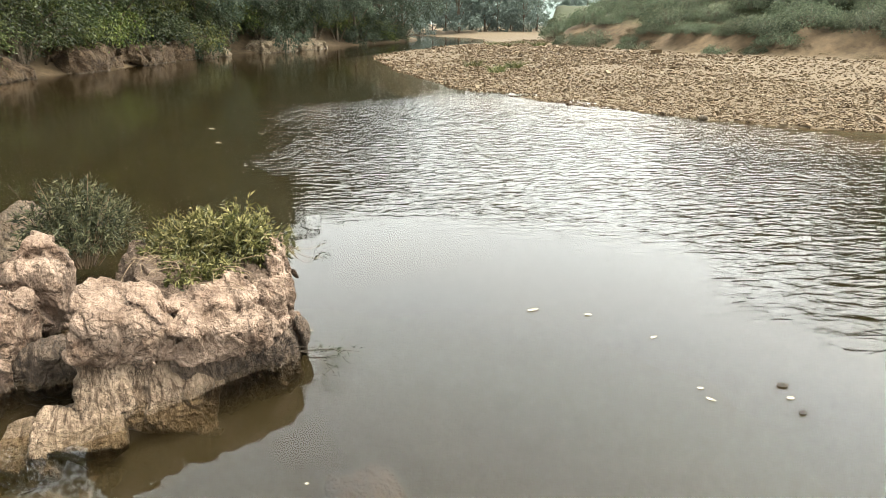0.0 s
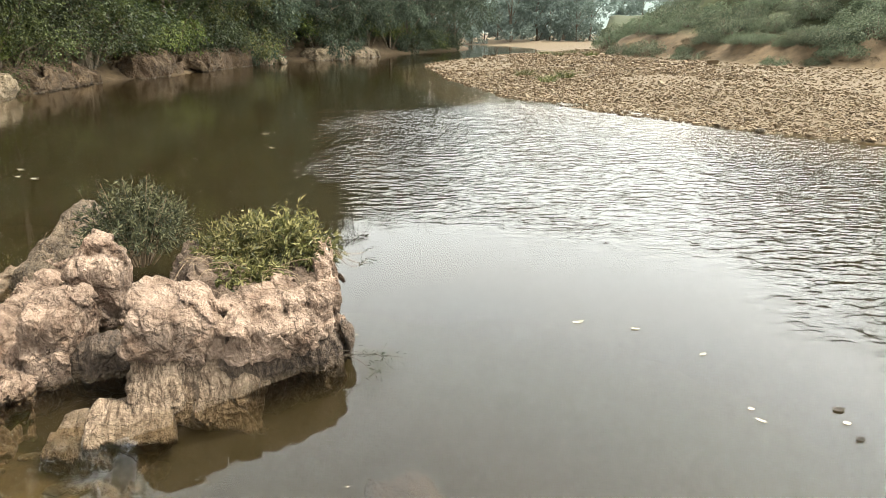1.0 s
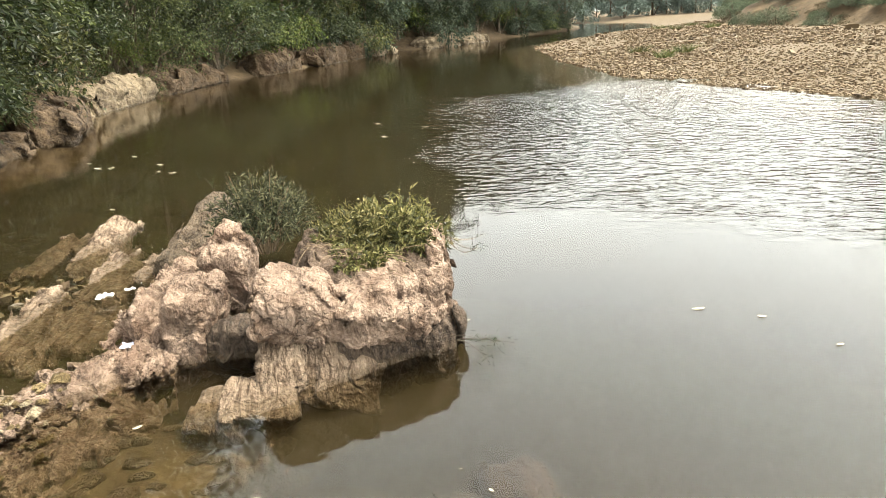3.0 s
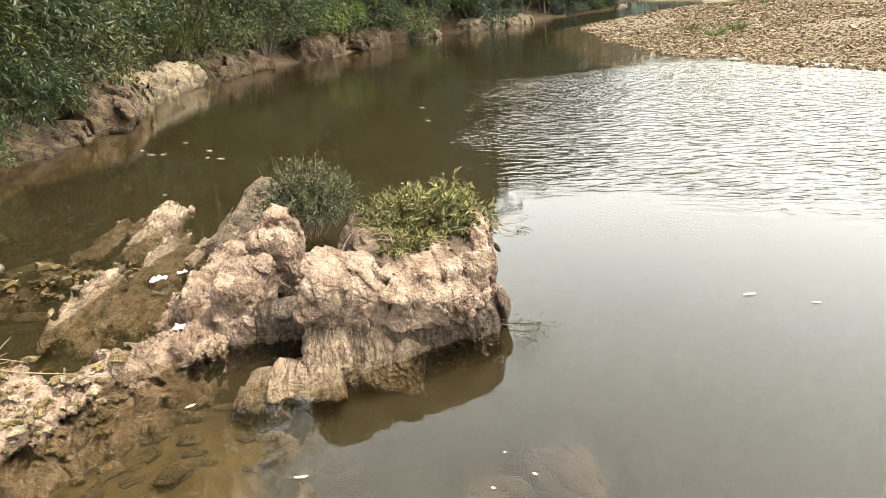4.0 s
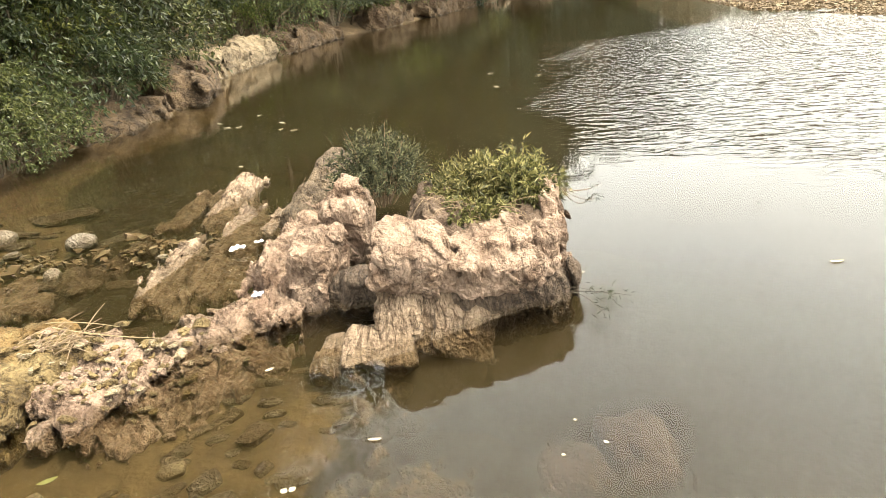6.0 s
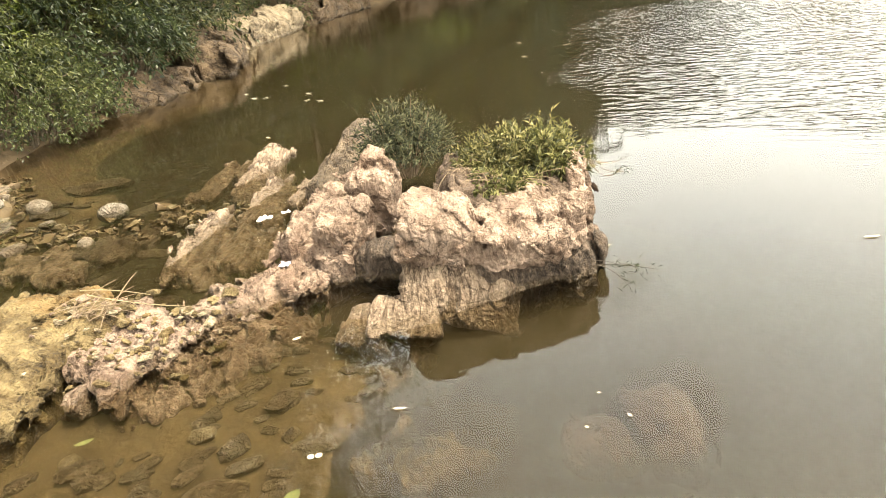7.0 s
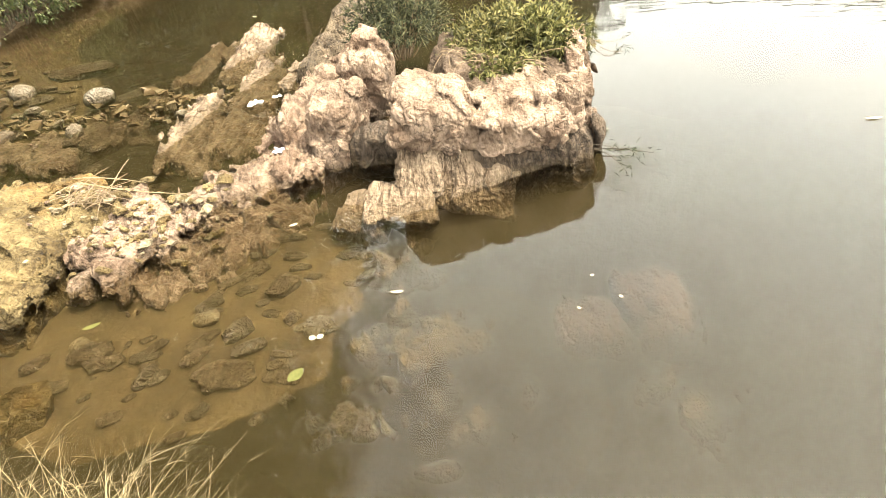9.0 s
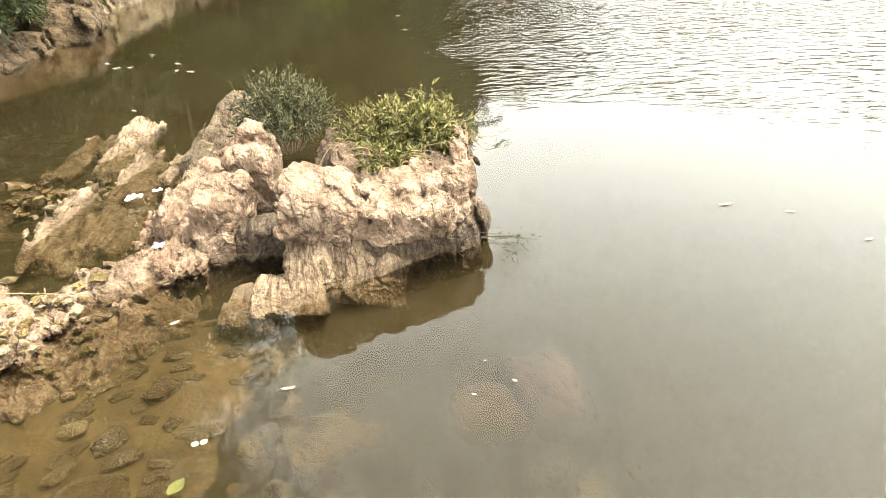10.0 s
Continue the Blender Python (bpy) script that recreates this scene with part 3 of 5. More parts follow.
RINGS = np.geomspace(0.35, 130, 280).tolist() + np.geomspace(134, 2600, 40).tolist()
TURNS = np.concatenate([np.arange(-85, 50, 0.5), np.arange(50, 275, 2.5)])
ground_me, gp = sheet("ground", np.array(RINGS), TURNS, lambda p: land(p)[0], GROUND)
cover = ground_me.color_attributes.new("cover", "FLOAT_COLOR", "POINT")
_, c1, c2, c3 = land(gp)
cover.data.foreach_set("color", np.stack([c1, c2, c3, np.ones(len(c1))], -1).astype(np.float32).ravel())
thing("ground", ground_me, "sandy river bed, gravel bar and earthy wooded banks", "ground", kind="structure")

water_me, wp = sheet("water", np.geomspace(0.35, 420, 240), TURNS, 0.0, WATER)


RUFFLED = [(-7.5, 27.5), (-5.2, 19), (-4.4, 15), (-2.7, 12.2), (-1.2, 10.6), (0.6, 9.7), (3.4, 10.2), (3.5, 8.4), (3.5, 6.8), (3.9, 5.6), (6.0, 4.2), (40, 2), (40, 9.5), (20, 15.5), (13, 19.6), (9, 22.9), (5.2, 27.6), (1.5, 31.0)]


def wind_at(p):
    """How much the wind ruffles the water: still near the rocks, under the trees and along the bar."""
    q = p + np.stack([0.9 * fractal(p, 0.25, 4, 71), 0.9 * fractal(p, 0.3, 4, 77)], 1)
    edge = line_distance(q, RUFFLED + RUFFLED[:1]) * np.where(within_area(q, RUFFLED), 1, -1)
    calm = 0.006 + 0.075 * smooth_step(9, 14, p[:, 1])
    return calm + (1 - calm) * smooth_step(-1.2, 2.2, edge)


wind = water_me.attributes.new("wind", "FLOAT", "POINT")
wind.data.foreach_set("value", wind_at(wp).astype(np.float32))
water = thing("water", water_me, "brownish green river water, rippled by wind in the open", "water", kind="structure")
for depth, mat in zip(SILT_DEPTHS, SILT):
    me, _ = sheet("silt", np.concatenate([np.geomspace(0.8, 22, 80), (30, 60, 140, 420)]), np.concatenate([np.arange(-85, 40, 1.5), np.arange(40, 275, 9)]), lambda p: depth * (1 + 0.03 * fractal(p, 0.9, 3, 131)), mat)
    part_mesh("silt", me, water, "fine brown silt hanging in the water")

# ---- rocks in the shallows ----
outcrop_me = rock_mesh("outcrop_rock", [
    ((-2.50, 6.50, 0.18), (0.80, 0.56, 0.46), (0, 0, 38), 0.6),
    ((-2.88, 5.40, 0.69), (0.38, 0.37, 0.25), (14, 10, 26), 0.7),
    ((-2.60, 5.44, 0.56), (0.20, 0.26, 0.18), (14, -6, 34), 0.6),
    ((-2.14, 5.72, 0.52), (0.39, 0.38, 0.21), (12, 6, 38), 0.6),
    ((-2.20, 5.86, 0.62), (0.30, 0.30, 0.18), (10, 0, 38), 0.6),
    ((-1.96, 6.00, 0.64), (0.15, 0.30, 0.18), (4, 10, 30), 0.6),
    ((-1.74, 6.12, 0.54), (0.14, 0.28, 0.22), (0, 0, 30), 0.6),
    ((-1.75, 6.46, 0.40), (0.17, 0.40, 0.36), (0, 0, 22), 0.6),
    ((-1.80, 6.78, 0.66), (0.12, 0.36, 0.30), (12, 0, 14), 0.6),
], 0.018, ROCK_PINK, 0.014, 0.025, 0.004, 3, size=0.8)
soil_me = rock_mesh("soil_mound", [
    ((-3.00, 6.46, 0.46), (0.32, 0.66, 0.50), (0, 14, 26), 0.6),
    ((-2.44, 6.24, 0.56), (0.60, 0.34, 0.24), (8, 0, 36), 0.5),
    ((-2.30, 6.70, 0.56), (0.56, 0.46, 0.24), (0, 0, 36), 0.5),
], 0.022, ROCK_SOIL, 0.020, 0.05, 0.010, 9, size=0.6)
thing("soil_mound", soil_me, "brown root-bound earth and weathered rock behind pale lumps", "earth")
thing("outcrop_rock", outcrop_me, "pinkish banded rock outcrop, overhanging, standing in the shallows", "rock")
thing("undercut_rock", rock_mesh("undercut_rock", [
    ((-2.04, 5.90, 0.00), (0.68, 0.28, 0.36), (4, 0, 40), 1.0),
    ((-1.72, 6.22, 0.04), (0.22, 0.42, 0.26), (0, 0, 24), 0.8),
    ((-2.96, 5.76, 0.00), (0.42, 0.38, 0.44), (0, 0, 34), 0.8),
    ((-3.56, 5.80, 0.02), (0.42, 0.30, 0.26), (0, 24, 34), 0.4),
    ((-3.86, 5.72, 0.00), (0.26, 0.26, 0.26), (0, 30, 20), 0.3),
], 0.022, ROCK_BASE_SHADED, 0.014, 0.03, 0.012, 4), "brown striped rock undercut below pale lumps, overhang shade in its colour", "rock")
thing("outcrop_slab", rock_mesh("outcrop_slab", [((-2.78, 5.14, 0.12), (0.38, 0.12, 0.36), (-30, 12, 26), 2.2)], 0.016, ROCK_STRIPE, 0.007, 0.01, 0.006, 5), "tilted striped slab leaning against the outcrop's foot", "rock")
thing("outcrop_slab", rock_mesh("outcrop_slab", [((-2.34, 5.34, -0.06), (0.34, 0.12, 0.30), (-30, 22, 34), 2.2)], 0.016, ROCK_STRIPE, 0.007, 0.01, 0.006, 7), "striped slab dipping into the water beside a taller one", "rock")
thing("outcrop_slab", rock_mesh("outcrop_slab", [((-3.00, 4.76, -0.01), (0.34, 0.25, 0.09), (22, 8, 26), 1.6), ((-3.34, 4.66, -0.10), (0.26, 0.28, 0.09), (14, 4, 12), 1.4)], 0.016, ROCK_STRIPE, 0.008, 0.02, 0.006, 6), "smaller striped slab at the outcrop's foot, half under water", "rock")
thing("lobed_rock", rock_mesh("lobed_rock", [
    ((-4.24, 6.62, 0.48), (0.28, 0.40, 0.42), (0, 0, 14), 0.6),
    ((-4.38, 6.86, 0.80), (0.15, 0.24, 0.17), (0, 14, 30), 0.6),
    ((-4.20, 5.76, 0.40), (0.25, 0.36, 0.34), (14, 10, 8), 0.6),
    ((-4.16, 5.52, 0.12), (0.19, 0.24, 0.20), (0, 0, 20), 0.6),
    ((-4.46, 6.20, 0.34), (0.22, 0.34, 0.28), (0, 0, 15), 0.6),
    ((-4.54, 5.60, 0.06), (0.16, 0.22, 0.18), (0, 0, 10), 0.5),
    ((-4.84, 6.45, 0.04), (0.20, 1.10, 0.48), (0, -40, 12), 1.2),
    ((-4.60, 6.35, -0.06), (0.33, 1.05, 0.40), (0, -16, 10), 0.8),
    ((-5.20, 7.40, 0.00), (0.18, 0.55, 0.34), (0, -38, 18), 1.2),
], 0.020, ROCK_PINK, 0.014, 0.04, 0.010, 11, size=0.75), "lobed pinkish rock with a sloping dark flank", "rock")
thing("slab_rock", rock_mesh("slab_rock", [
    ((-6.12, 8.90, 0.14), (0.26, 0.90, 0.34), (14, 26, 16), 1.0),
    ((-6.02, 8.15, 0.00), (0.28, 0.50, 0.26), (6, 24, 16), 0.8),
], 0.024, ROCK_GREY, 0.014, 0.03, 0.012, 17, size=0.8), "dark slanting slab of grey banded rock", "rock")
ridge_me = rock_mesh("ridge_rock", [
    ((-4.86, 4.68, -0.10), (0.30, 0.98, 0.17), (4, 20, -26), 0.6),
    ((-5.14, 4.80, -0.09), (0.30, 0.66, 0.14), (0, -8, -8), 0.4),
    ((-4.62, 3.98, -0.22), (0.36, 0.95, 0.13), (0, 16, -20), 0.6),
    ((-5.35, 3.55, -0.06), (0.46, 0.62, 0.19), (0, 8, -10), 0.4),
    ((-5.80, 3.95, 0.00), (0.36, 0.34, 0.18), (0, 0, 0), 0.4),
    ((-4.46, 5.22, 0.02), (0.26, 0.34, 0.16), (0, 14, -20), 0.5),
], 0.019, ROCK_PINK, 0.020, 0.04, 0.020, 23, size=0.6)
thing("ridge_rock", ridge_me, "low reddish ridge of layered rock, half awash", "rock")
boulder_me = rock_mesh("yellow_boulder", [
    ((-6.30, 3.25, 0.03), (0.56, 0.66, 0.38), (0, 18, 20), 0.8),
    ((-6.05, 2.55, 0.03), (0.58, 0.56, 0.34), (0, 14, 25), 0.7),
    ((-7.10, 2.55, 0.12), (0.78, 0.68, 0.36), (4, 10, 15), 0.7),
    ((-6.55, 1.80, 0.03), (0.80, 0.52, 0.36), (0, 0, 20), 0.4),
    ((-8.05, 3.00, 0.12), (0.75, 0.60, 0.26), (0, 0, 0), 0.4),
    ((-6.62, 4.05, 0.06), (0.30, 0.24, 0.22), (0, 0, 30), 0.5),
    ((-6.15, 4.00, 0.05), (0.20, 0.18, 0.18), (0, 0, 10), 0.5),
], 0.025, ROCK_YELLOW, 0.022, 0.04, 0.010, 29, size=0.8, cuts=[((-5.72, 1.95, -0.02), (0.30, 0.18, 0.10), (0, 0, 30))])
thing("yellow_boulder", boulder_me, "weathered yellow boulder at the edge of the shallows", "rock")


def low_rock(label, forms, mat, seed, step=0.022, rough=0.008, layers=0.014):
    forms = [((x, y, z - 0.150), (a * 0.85, b * 0.95, c), t, q) for (x, y, z), (a, b, c), t, q in forms]
    return thing("low_rock", rock_mesh("low_rock", forms, step, mat, rough, 0.06, layers, seed, size=0.7), label, "rock", "low rocks in the shallows")


low_rock("tan slab of layered rock dipping under the water", [((-6.66, 6.02, 0.02), (0.34, 0.95, 0.09), (5, 26, 22), 1.5), ((-6.20, 6.30, -0.06), (0.40, 0.60, 0.07), (3, 16, 20), 1.5), ((-6.90, 6.50, 0.06), (0.14, 0.34, 0.09), (8, 30, 24), 1.2)], ROCK_STRIPE, 37)
low_rock("tan rock spine rising out of the shallows", [((-7.88, 8.72, 0.06), (0.30, 1.00, 0.11), (9, 28, 20), 1.5), ((-7.98, 9.20, 0.18), (0.22, 0.50, 0.12), (8, 26, 20), 1.0), ((-7.52, 8.55, -0.06), (0.34, 0.70, 0.08), (3, 18, 20), 1.5)], ROCK_STRIPE, 41)
low_rock("low pinkish rock shelf beside the slab", [((-6.78, 7.60, 0.03), (0.40, 0.90, 0.09), (4, 18, 20), 1.5), ((-6.30, 7.90, 0.07), (0.26, 0.54, 0.10), (4, 20, 18), 1.2)], ROCK_STRIPE, 43)
low_rock("flat brown rock between two pools", [((-8.52, 5.28, -0.02), (0.36, 0.58, 0.09), (0, 14, 36), 1.2), ((-9.15, 5.10, -0.02), (0.40, 0.40, 0.10), (0, 8, 40), 1.0)], ROCK_STRIPE, 47)
low_rock("rubbly strip of brown rock between two pools", [((-8.22, 6.48, -0.05), (0.20, 0.85, 0.08), (2, 18, 6), 1.0), ((-8.40, 5.85, -0.04), (0.30, 0.44, 0.09), (0, 16, 20), 1.0)], ROCK_GREY, 48)
low_rock("thin rock edge barely breaking the water", [((-8.72, 8.60, -0.04), (0.20, 0.90, 0.09), (4, 24, 15), 1.3), ((-8.50, 9.10, 0.02), (0.16, 0.46, 0.09), (4, 26, 18), 1.3)], ROCK_STRIPE, 49)

# ---- rocks along the wooded bank ----
def bank_rock(label, forms, mat, seed, step):
    return thing("bank_rock", rock_mesh("bank_rock", forms, step, mat, 0.085, 0.15, 0.05, seed, size=3.5), label, "rock", "rocks along the wooded bank")


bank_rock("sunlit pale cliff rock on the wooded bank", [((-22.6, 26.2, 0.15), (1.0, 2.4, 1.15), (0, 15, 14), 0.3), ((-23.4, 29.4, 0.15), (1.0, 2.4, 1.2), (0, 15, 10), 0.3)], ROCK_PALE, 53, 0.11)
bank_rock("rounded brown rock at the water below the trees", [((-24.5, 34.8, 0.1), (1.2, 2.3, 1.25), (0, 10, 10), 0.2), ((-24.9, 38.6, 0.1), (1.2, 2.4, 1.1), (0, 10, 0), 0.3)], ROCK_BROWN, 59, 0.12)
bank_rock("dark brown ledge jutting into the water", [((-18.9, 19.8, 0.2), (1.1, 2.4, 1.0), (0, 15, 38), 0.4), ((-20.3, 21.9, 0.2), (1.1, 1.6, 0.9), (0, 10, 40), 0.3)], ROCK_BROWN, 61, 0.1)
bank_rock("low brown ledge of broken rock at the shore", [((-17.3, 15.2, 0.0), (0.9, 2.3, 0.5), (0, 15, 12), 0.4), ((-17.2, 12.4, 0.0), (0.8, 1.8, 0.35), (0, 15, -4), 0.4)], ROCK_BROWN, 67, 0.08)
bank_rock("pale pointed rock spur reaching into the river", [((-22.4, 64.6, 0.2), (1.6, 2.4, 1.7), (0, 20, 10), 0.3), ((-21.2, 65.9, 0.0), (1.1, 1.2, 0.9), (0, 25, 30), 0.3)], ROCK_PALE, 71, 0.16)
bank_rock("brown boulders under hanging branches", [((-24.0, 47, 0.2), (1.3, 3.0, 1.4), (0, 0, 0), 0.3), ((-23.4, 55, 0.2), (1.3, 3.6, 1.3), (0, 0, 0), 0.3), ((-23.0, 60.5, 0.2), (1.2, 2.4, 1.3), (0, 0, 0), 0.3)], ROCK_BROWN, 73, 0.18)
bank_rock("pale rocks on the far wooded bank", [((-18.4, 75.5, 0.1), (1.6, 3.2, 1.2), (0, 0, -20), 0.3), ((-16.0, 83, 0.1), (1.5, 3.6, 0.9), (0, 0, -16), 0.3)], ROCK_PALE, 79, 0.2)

# ---- shrubs and trees ----
def shrub_data(name, seed, size, stems, per_stem, leaf, width, mat, droop=0.2, bare=0.25, spread=0.55):
    """A many-stemmed shrub: thin curved stems and leaves along their outer lengths."""
    rng = np.random.default_rng(seed)
    sx, sy, sz = size
    tubes, at, way = [], [], []
    for k in range(stems):
        a, r = rng.uniform(0, 2 * math.pi), math.sqrt(rng.uniform(0, 1))
        end = np.array([math.cos(a) * r * sx, math.sin(a) * r * sy, sz * (1 - 0.55 * r * r) * rng.uniform(0.55, 1.2)])
        start = np.array([end[0] * 0.22, end[1] * 0.22, -0.03])
        bow = np.array([end[0] * 0.1, end[1] * 0.1, sz * 0.25])
        t = np.linspace(0, 1, 5)[:, None]
        path = start * (1 - t) ** 2 + 2 * (start * 0.5 + end * 0.5 + bow) * t * (1 - t) + end * t ** 2
        if k % 3 == 0:
            tubes.append(tube(path, np.linspace(0.008, 0.003, 5) * max(sz, 0.5), 4))
        u = bare + (1 - bare) * rng.uniform(0, 1, per_stem) ** 0.7
        i = np.clip((u * 4).astype(int), 0, 3)
        w = (u * 4 - i)[:, None]
        at.append(path[i] * (1 - w) + path[i + 1] * w + rng.normal(0, leaf * 0.22, (per_stem, 3)))
        d = path[i + 1] - path[i]
        d = d / np.linalg.norm(d, axis=1)[:, None] + (0, 0, -droop)
        way.append(d)
    v, f = leaves(np.concatenate(at), np.concatenate(way), rng, leaf, width, spread)
    return mesh_of(name + "_stems", *join_tubes(tubes), TWIG), mesh_of(name + "_foliage", v, f, mat)


def plant(name, data, label, category, m, parts=("stem", "foliage"), group=""):
    base = new(name)
    for nm, me in zip(parts, data):
        part_mesh(nm, me, base)
    base.matrix_basis = m
    return tagged(base, label, category, group)


plant("shrub", shrub_data("outcrop_shrub", 5, (0.60, 0.56, 0.66), 135, 30, 0.086, 0.026, LEAF_OLIVE, 0.05, 0.25, 0.8), "dense yellowish green shrub with narrow leaves, on the outcrop", "shrub", pose(-2.68, 6.76, 0.60, 0, 0, 40))
plant("shrub", shrub_data("outcrop_shrub_tall", 8, (0.60, 0.50, 0.70), 130, 30, 0.086, 0.026, LEAF_OLIVE, 0.05, 0.25, 0.8), "bushy olive green shrub rooted on the outcrop's top", "shrub", pose(-2.20, 6.92, 0.60, 0, 0, 0))
plant("shrub", shrub_data("outcrop_shrub_low", 6, (0.46, 0.34, 0.32), 80, 22, 0.095, 0.028, LEAF_OLIVE, 0.4, 0.25, 0.8), "trailing green tuft hanging down the outcrop", "shrub", pose(-2.48, 6.22, 0.66, 0, 0, 0))
plant("shrub", shrub_data("water_shrub", 7, (0.84, 0.70, 1.08), 180, 24, 0.105, 0.024, LEAF_SHRUB, 0.15, 0.22, 1.0), "grey-green willowy shrub growing behind the rocks", "shrub", pose(-4.80, 8.45, 0.12))

def tree_data(name, seed, height, radius, low, clumps, per_clump, leaf, width, mat, droop=0.55, trunk_r=0.16):
    """A tree: tapered trunk, limbs to several masses, and leaves in hanging clumps over them."""
    rng = np.random.default_rng(seed)
    sway = rng.normal(0, 0.05 * height, 2)
    t = np.linspace(0, 1, 7)
    trunk = np.stack([sway[0] * t ** 2, sway[1] * t ** 2, -0.6 + t * (height * 0.86 + 0.6)], 1)
    tubes = [tube(trunk, np.linspace(trunk_r, trunk_r * 0.25, 7) * height / 12, 8)]
    masses = []
    for k in range(11):
        h = low + (1 - low) * (k + rng.uniform(0, 1)) / 11
        r = radius * (0.45 + 0.65 * math.sin(math.pi * min(1, (h - low) / (1 - low) * 0.8 + 0.18))) * rng.uniform(0.45, 0.95)
        a = k * 2.4 + rng.uniform(-0.5, 0.5)
        base = trunk[min(6, int(h * 6))]
        c = np.array([base[0] + math.cos(a) * r, base[1] + math.sin(a) * r, h * height * 0.95])
        size = radius * rng.uniform(0.38, 0.62)
        masses.append((c, size))
        b0 = trunk[max(0, min(6, int(h * 6) - 1))]
        mid = (b0 + c) / 2 + (0, 0, 0.06 * height)
        tubes.append(tube([b0, mid, c], [trunk_r * 0.45 * height / 12, trunk_r * 0.28 * height / 12, 0.02], 5))
    at, way = [], []
    for k in range(clumps):
        c, size = masses[rng.integers(len(masses))]
        d = rng.normal(0, 1, 3)
        d /= np.linalg.norm(d)
        d[2] = d[2] * 0.8 + 0.1
        q = c + d * size * rng.uniform(0.55, 1.12) * (1, 1, 0.8)
        hang = np.array([d[0] * 0.6, d[1] * 0.6, -droop])
        along = rng.uniform(-0.2, 1.0, (per_clump, 1)) * size * 0.42
        at.append(q + hang * along + rng.normal(0, size * 0.13, (per_clump, 3)))
        way.append(np.tile(hang + d * 0.4, (per_clump, 1)))
    v, f = leaves(np.concatenate(at), np.concatenate(way), rng, leaf, width, 0.55)
    return mesh_of(name + "_trunk", *join_tubes(tubes), BARK, True), mesh_of(name + "_crown", v, f, mat)


def bush_wall_data(name, seed, size, clumps, per_clump, leaf, width, mat, tight=0.16, spread=0.5):
    """A bank shrub with hanging leafy sprays."""
    rng = np.random.default_rng(seed)
    tubes, at, way = [], [], []
    for k in range(clumps):
        a, r = rng.uniform(0, 2 * math.pi), math.sqrt(rng.uniform(0.05, 1))
        c = np.array([math.cos(a) * r * size[0], math.sin(a) * r * size[1], size[2] * (1 - 0.55 * r * r) * rng.uniform(0.35, 1.1)])
        if k % 4 == 0:
            tubes.append(tube([np.array([c[0] * 0.2, c[1] * 0.2, -0.4]), c * (0.55, 0.55, 0.7), c], [0.05, 0.03, 0.01], 4))
        hang = np.array([math.cos(a) * 0.7, math.sin(a) * 0.7, -0.55])
        along = rng.uniform(0, 5 * tight, (per_clump, 1))
        at.append(c + hang * along + rng.normal(0, tight, (per_clump, 3)))
        way.append(np.tile(hang, (per_clump, 1)))
    v, f = leaves(np.concatenate(at), np.concatenate(way), rng, leaf, width, spread)
    return mesh_of(name + "_stems", *join_tubes(tubes), BARK), mesh_of(name + "_foliage", v, f, mat)


TREES = [tree_data("tree_a", 101, 15, 4.2, 0.10, 330, 34, 0.24, 0.11, LEAF_TREE), tree_data("tree_b", 102, 17, 4.6, 0.12, 340, 34, 0.25, 0.115, LEAF_TREE, 0.35),
         tree_data("tree_c", 103, 12, 3.8, 0.10, 330, 34, 0.23, 0.105, LEAF_FRESH, 0.7), tree_data("tree_d", 104, 19, 5.0, 0.12, 350, 34, 0.26, 0.12, LEAF_TREE, 0.45)]
HAZED_TREES = [tree_data("hazed_tree_a", 105, 15, 4.4, 0.08, 260, 28, 0.36, 0.16, LEAF_MID_HAZE, 0.5), tree_data("hazed_tree_b", 109, 18, 4.8, 0.10, 260, 28, 0.38, 0.17, LEAF_MID_HAZE, 0.4)]
NEAR_TREES = [tree_data("near_tree_a", 106, 14, 4.0, 0.06, 470, 36, 0.155, 0.066, LEAF_BANK, 0.6), tree_data("near_tree_b", 107, 12, 3.8, 0.08, 440, 36, 0.155, 0.066, LEAF_FRESH, 0.75), tree_data("near_tree_c", 108, 16, 4.4, 0.08, 480, 36, 0.165, 0.068, LEAF_FRESH, 0.45)]
NEAR_BUSHES = [bush_wall_data("near_bush_a", 115, (1.9, 1.9, 2.4), 170, 38, 0.115, 0.048, LEAF_BANK, 0.10, 0.9), bush_wall_data("near_bush_b", 116, (2.1, 1.8, 2.1), 160, 38, 0.12, 0.05, LEAF_FRESH, 0.10, 0.9), bush_wall_data("near_bush_c", 117, (1.6, 1.6, 1.6), 140, 36, 0.115, 0.045, LEAF_TREE, 0.10, 0.9)]
BUSHES = [bush_wall_data("bush_a", 111, (1.9, 1.9, 2.6), 110, 28, 0.21, 0.09, LEAF_TREE), bush_wall_data("bush_b", 112, (2.2, 1.8, 2.2), 110, 28, 0.22, 0.095, LEAF_FRESH), bush_wall_data("bush_c", 113, (1.6, 1.6, 1.7), 105, 28, 0.19, 0.08, LEAF_TREE)]


def line_point(line, s):
    for a, b in zip(line[:-1], line[1:]):
        d = math.dist(a, b)
        if s <= d:
            w = Vector((b[0] - a[0], b[1] - a[1])) / d
            return Vector(a) + w * s, w
        s -= d
    return Vector(line[-1]), w


rng = np.random.default_rng(77)
made = {}


def stand(kind, pool, index, x, y, size, label, category, parts, group, sink=0.15):
    m = pose(x, y, height_at(x, y) - sink, 0, 0, rng.uniform(0, 360)) @ Matrix.Diagonal((size * rng.uniform(0.9, 1.15), size * rng.uniform(0.9, 1.15), size, 1))
    key = (kind, index)
    if key not in made:
        made[key] = plant(kind, pool[index], label, category, m, parts, group)
        return made[key]
    return copy_thing(made[key], m)


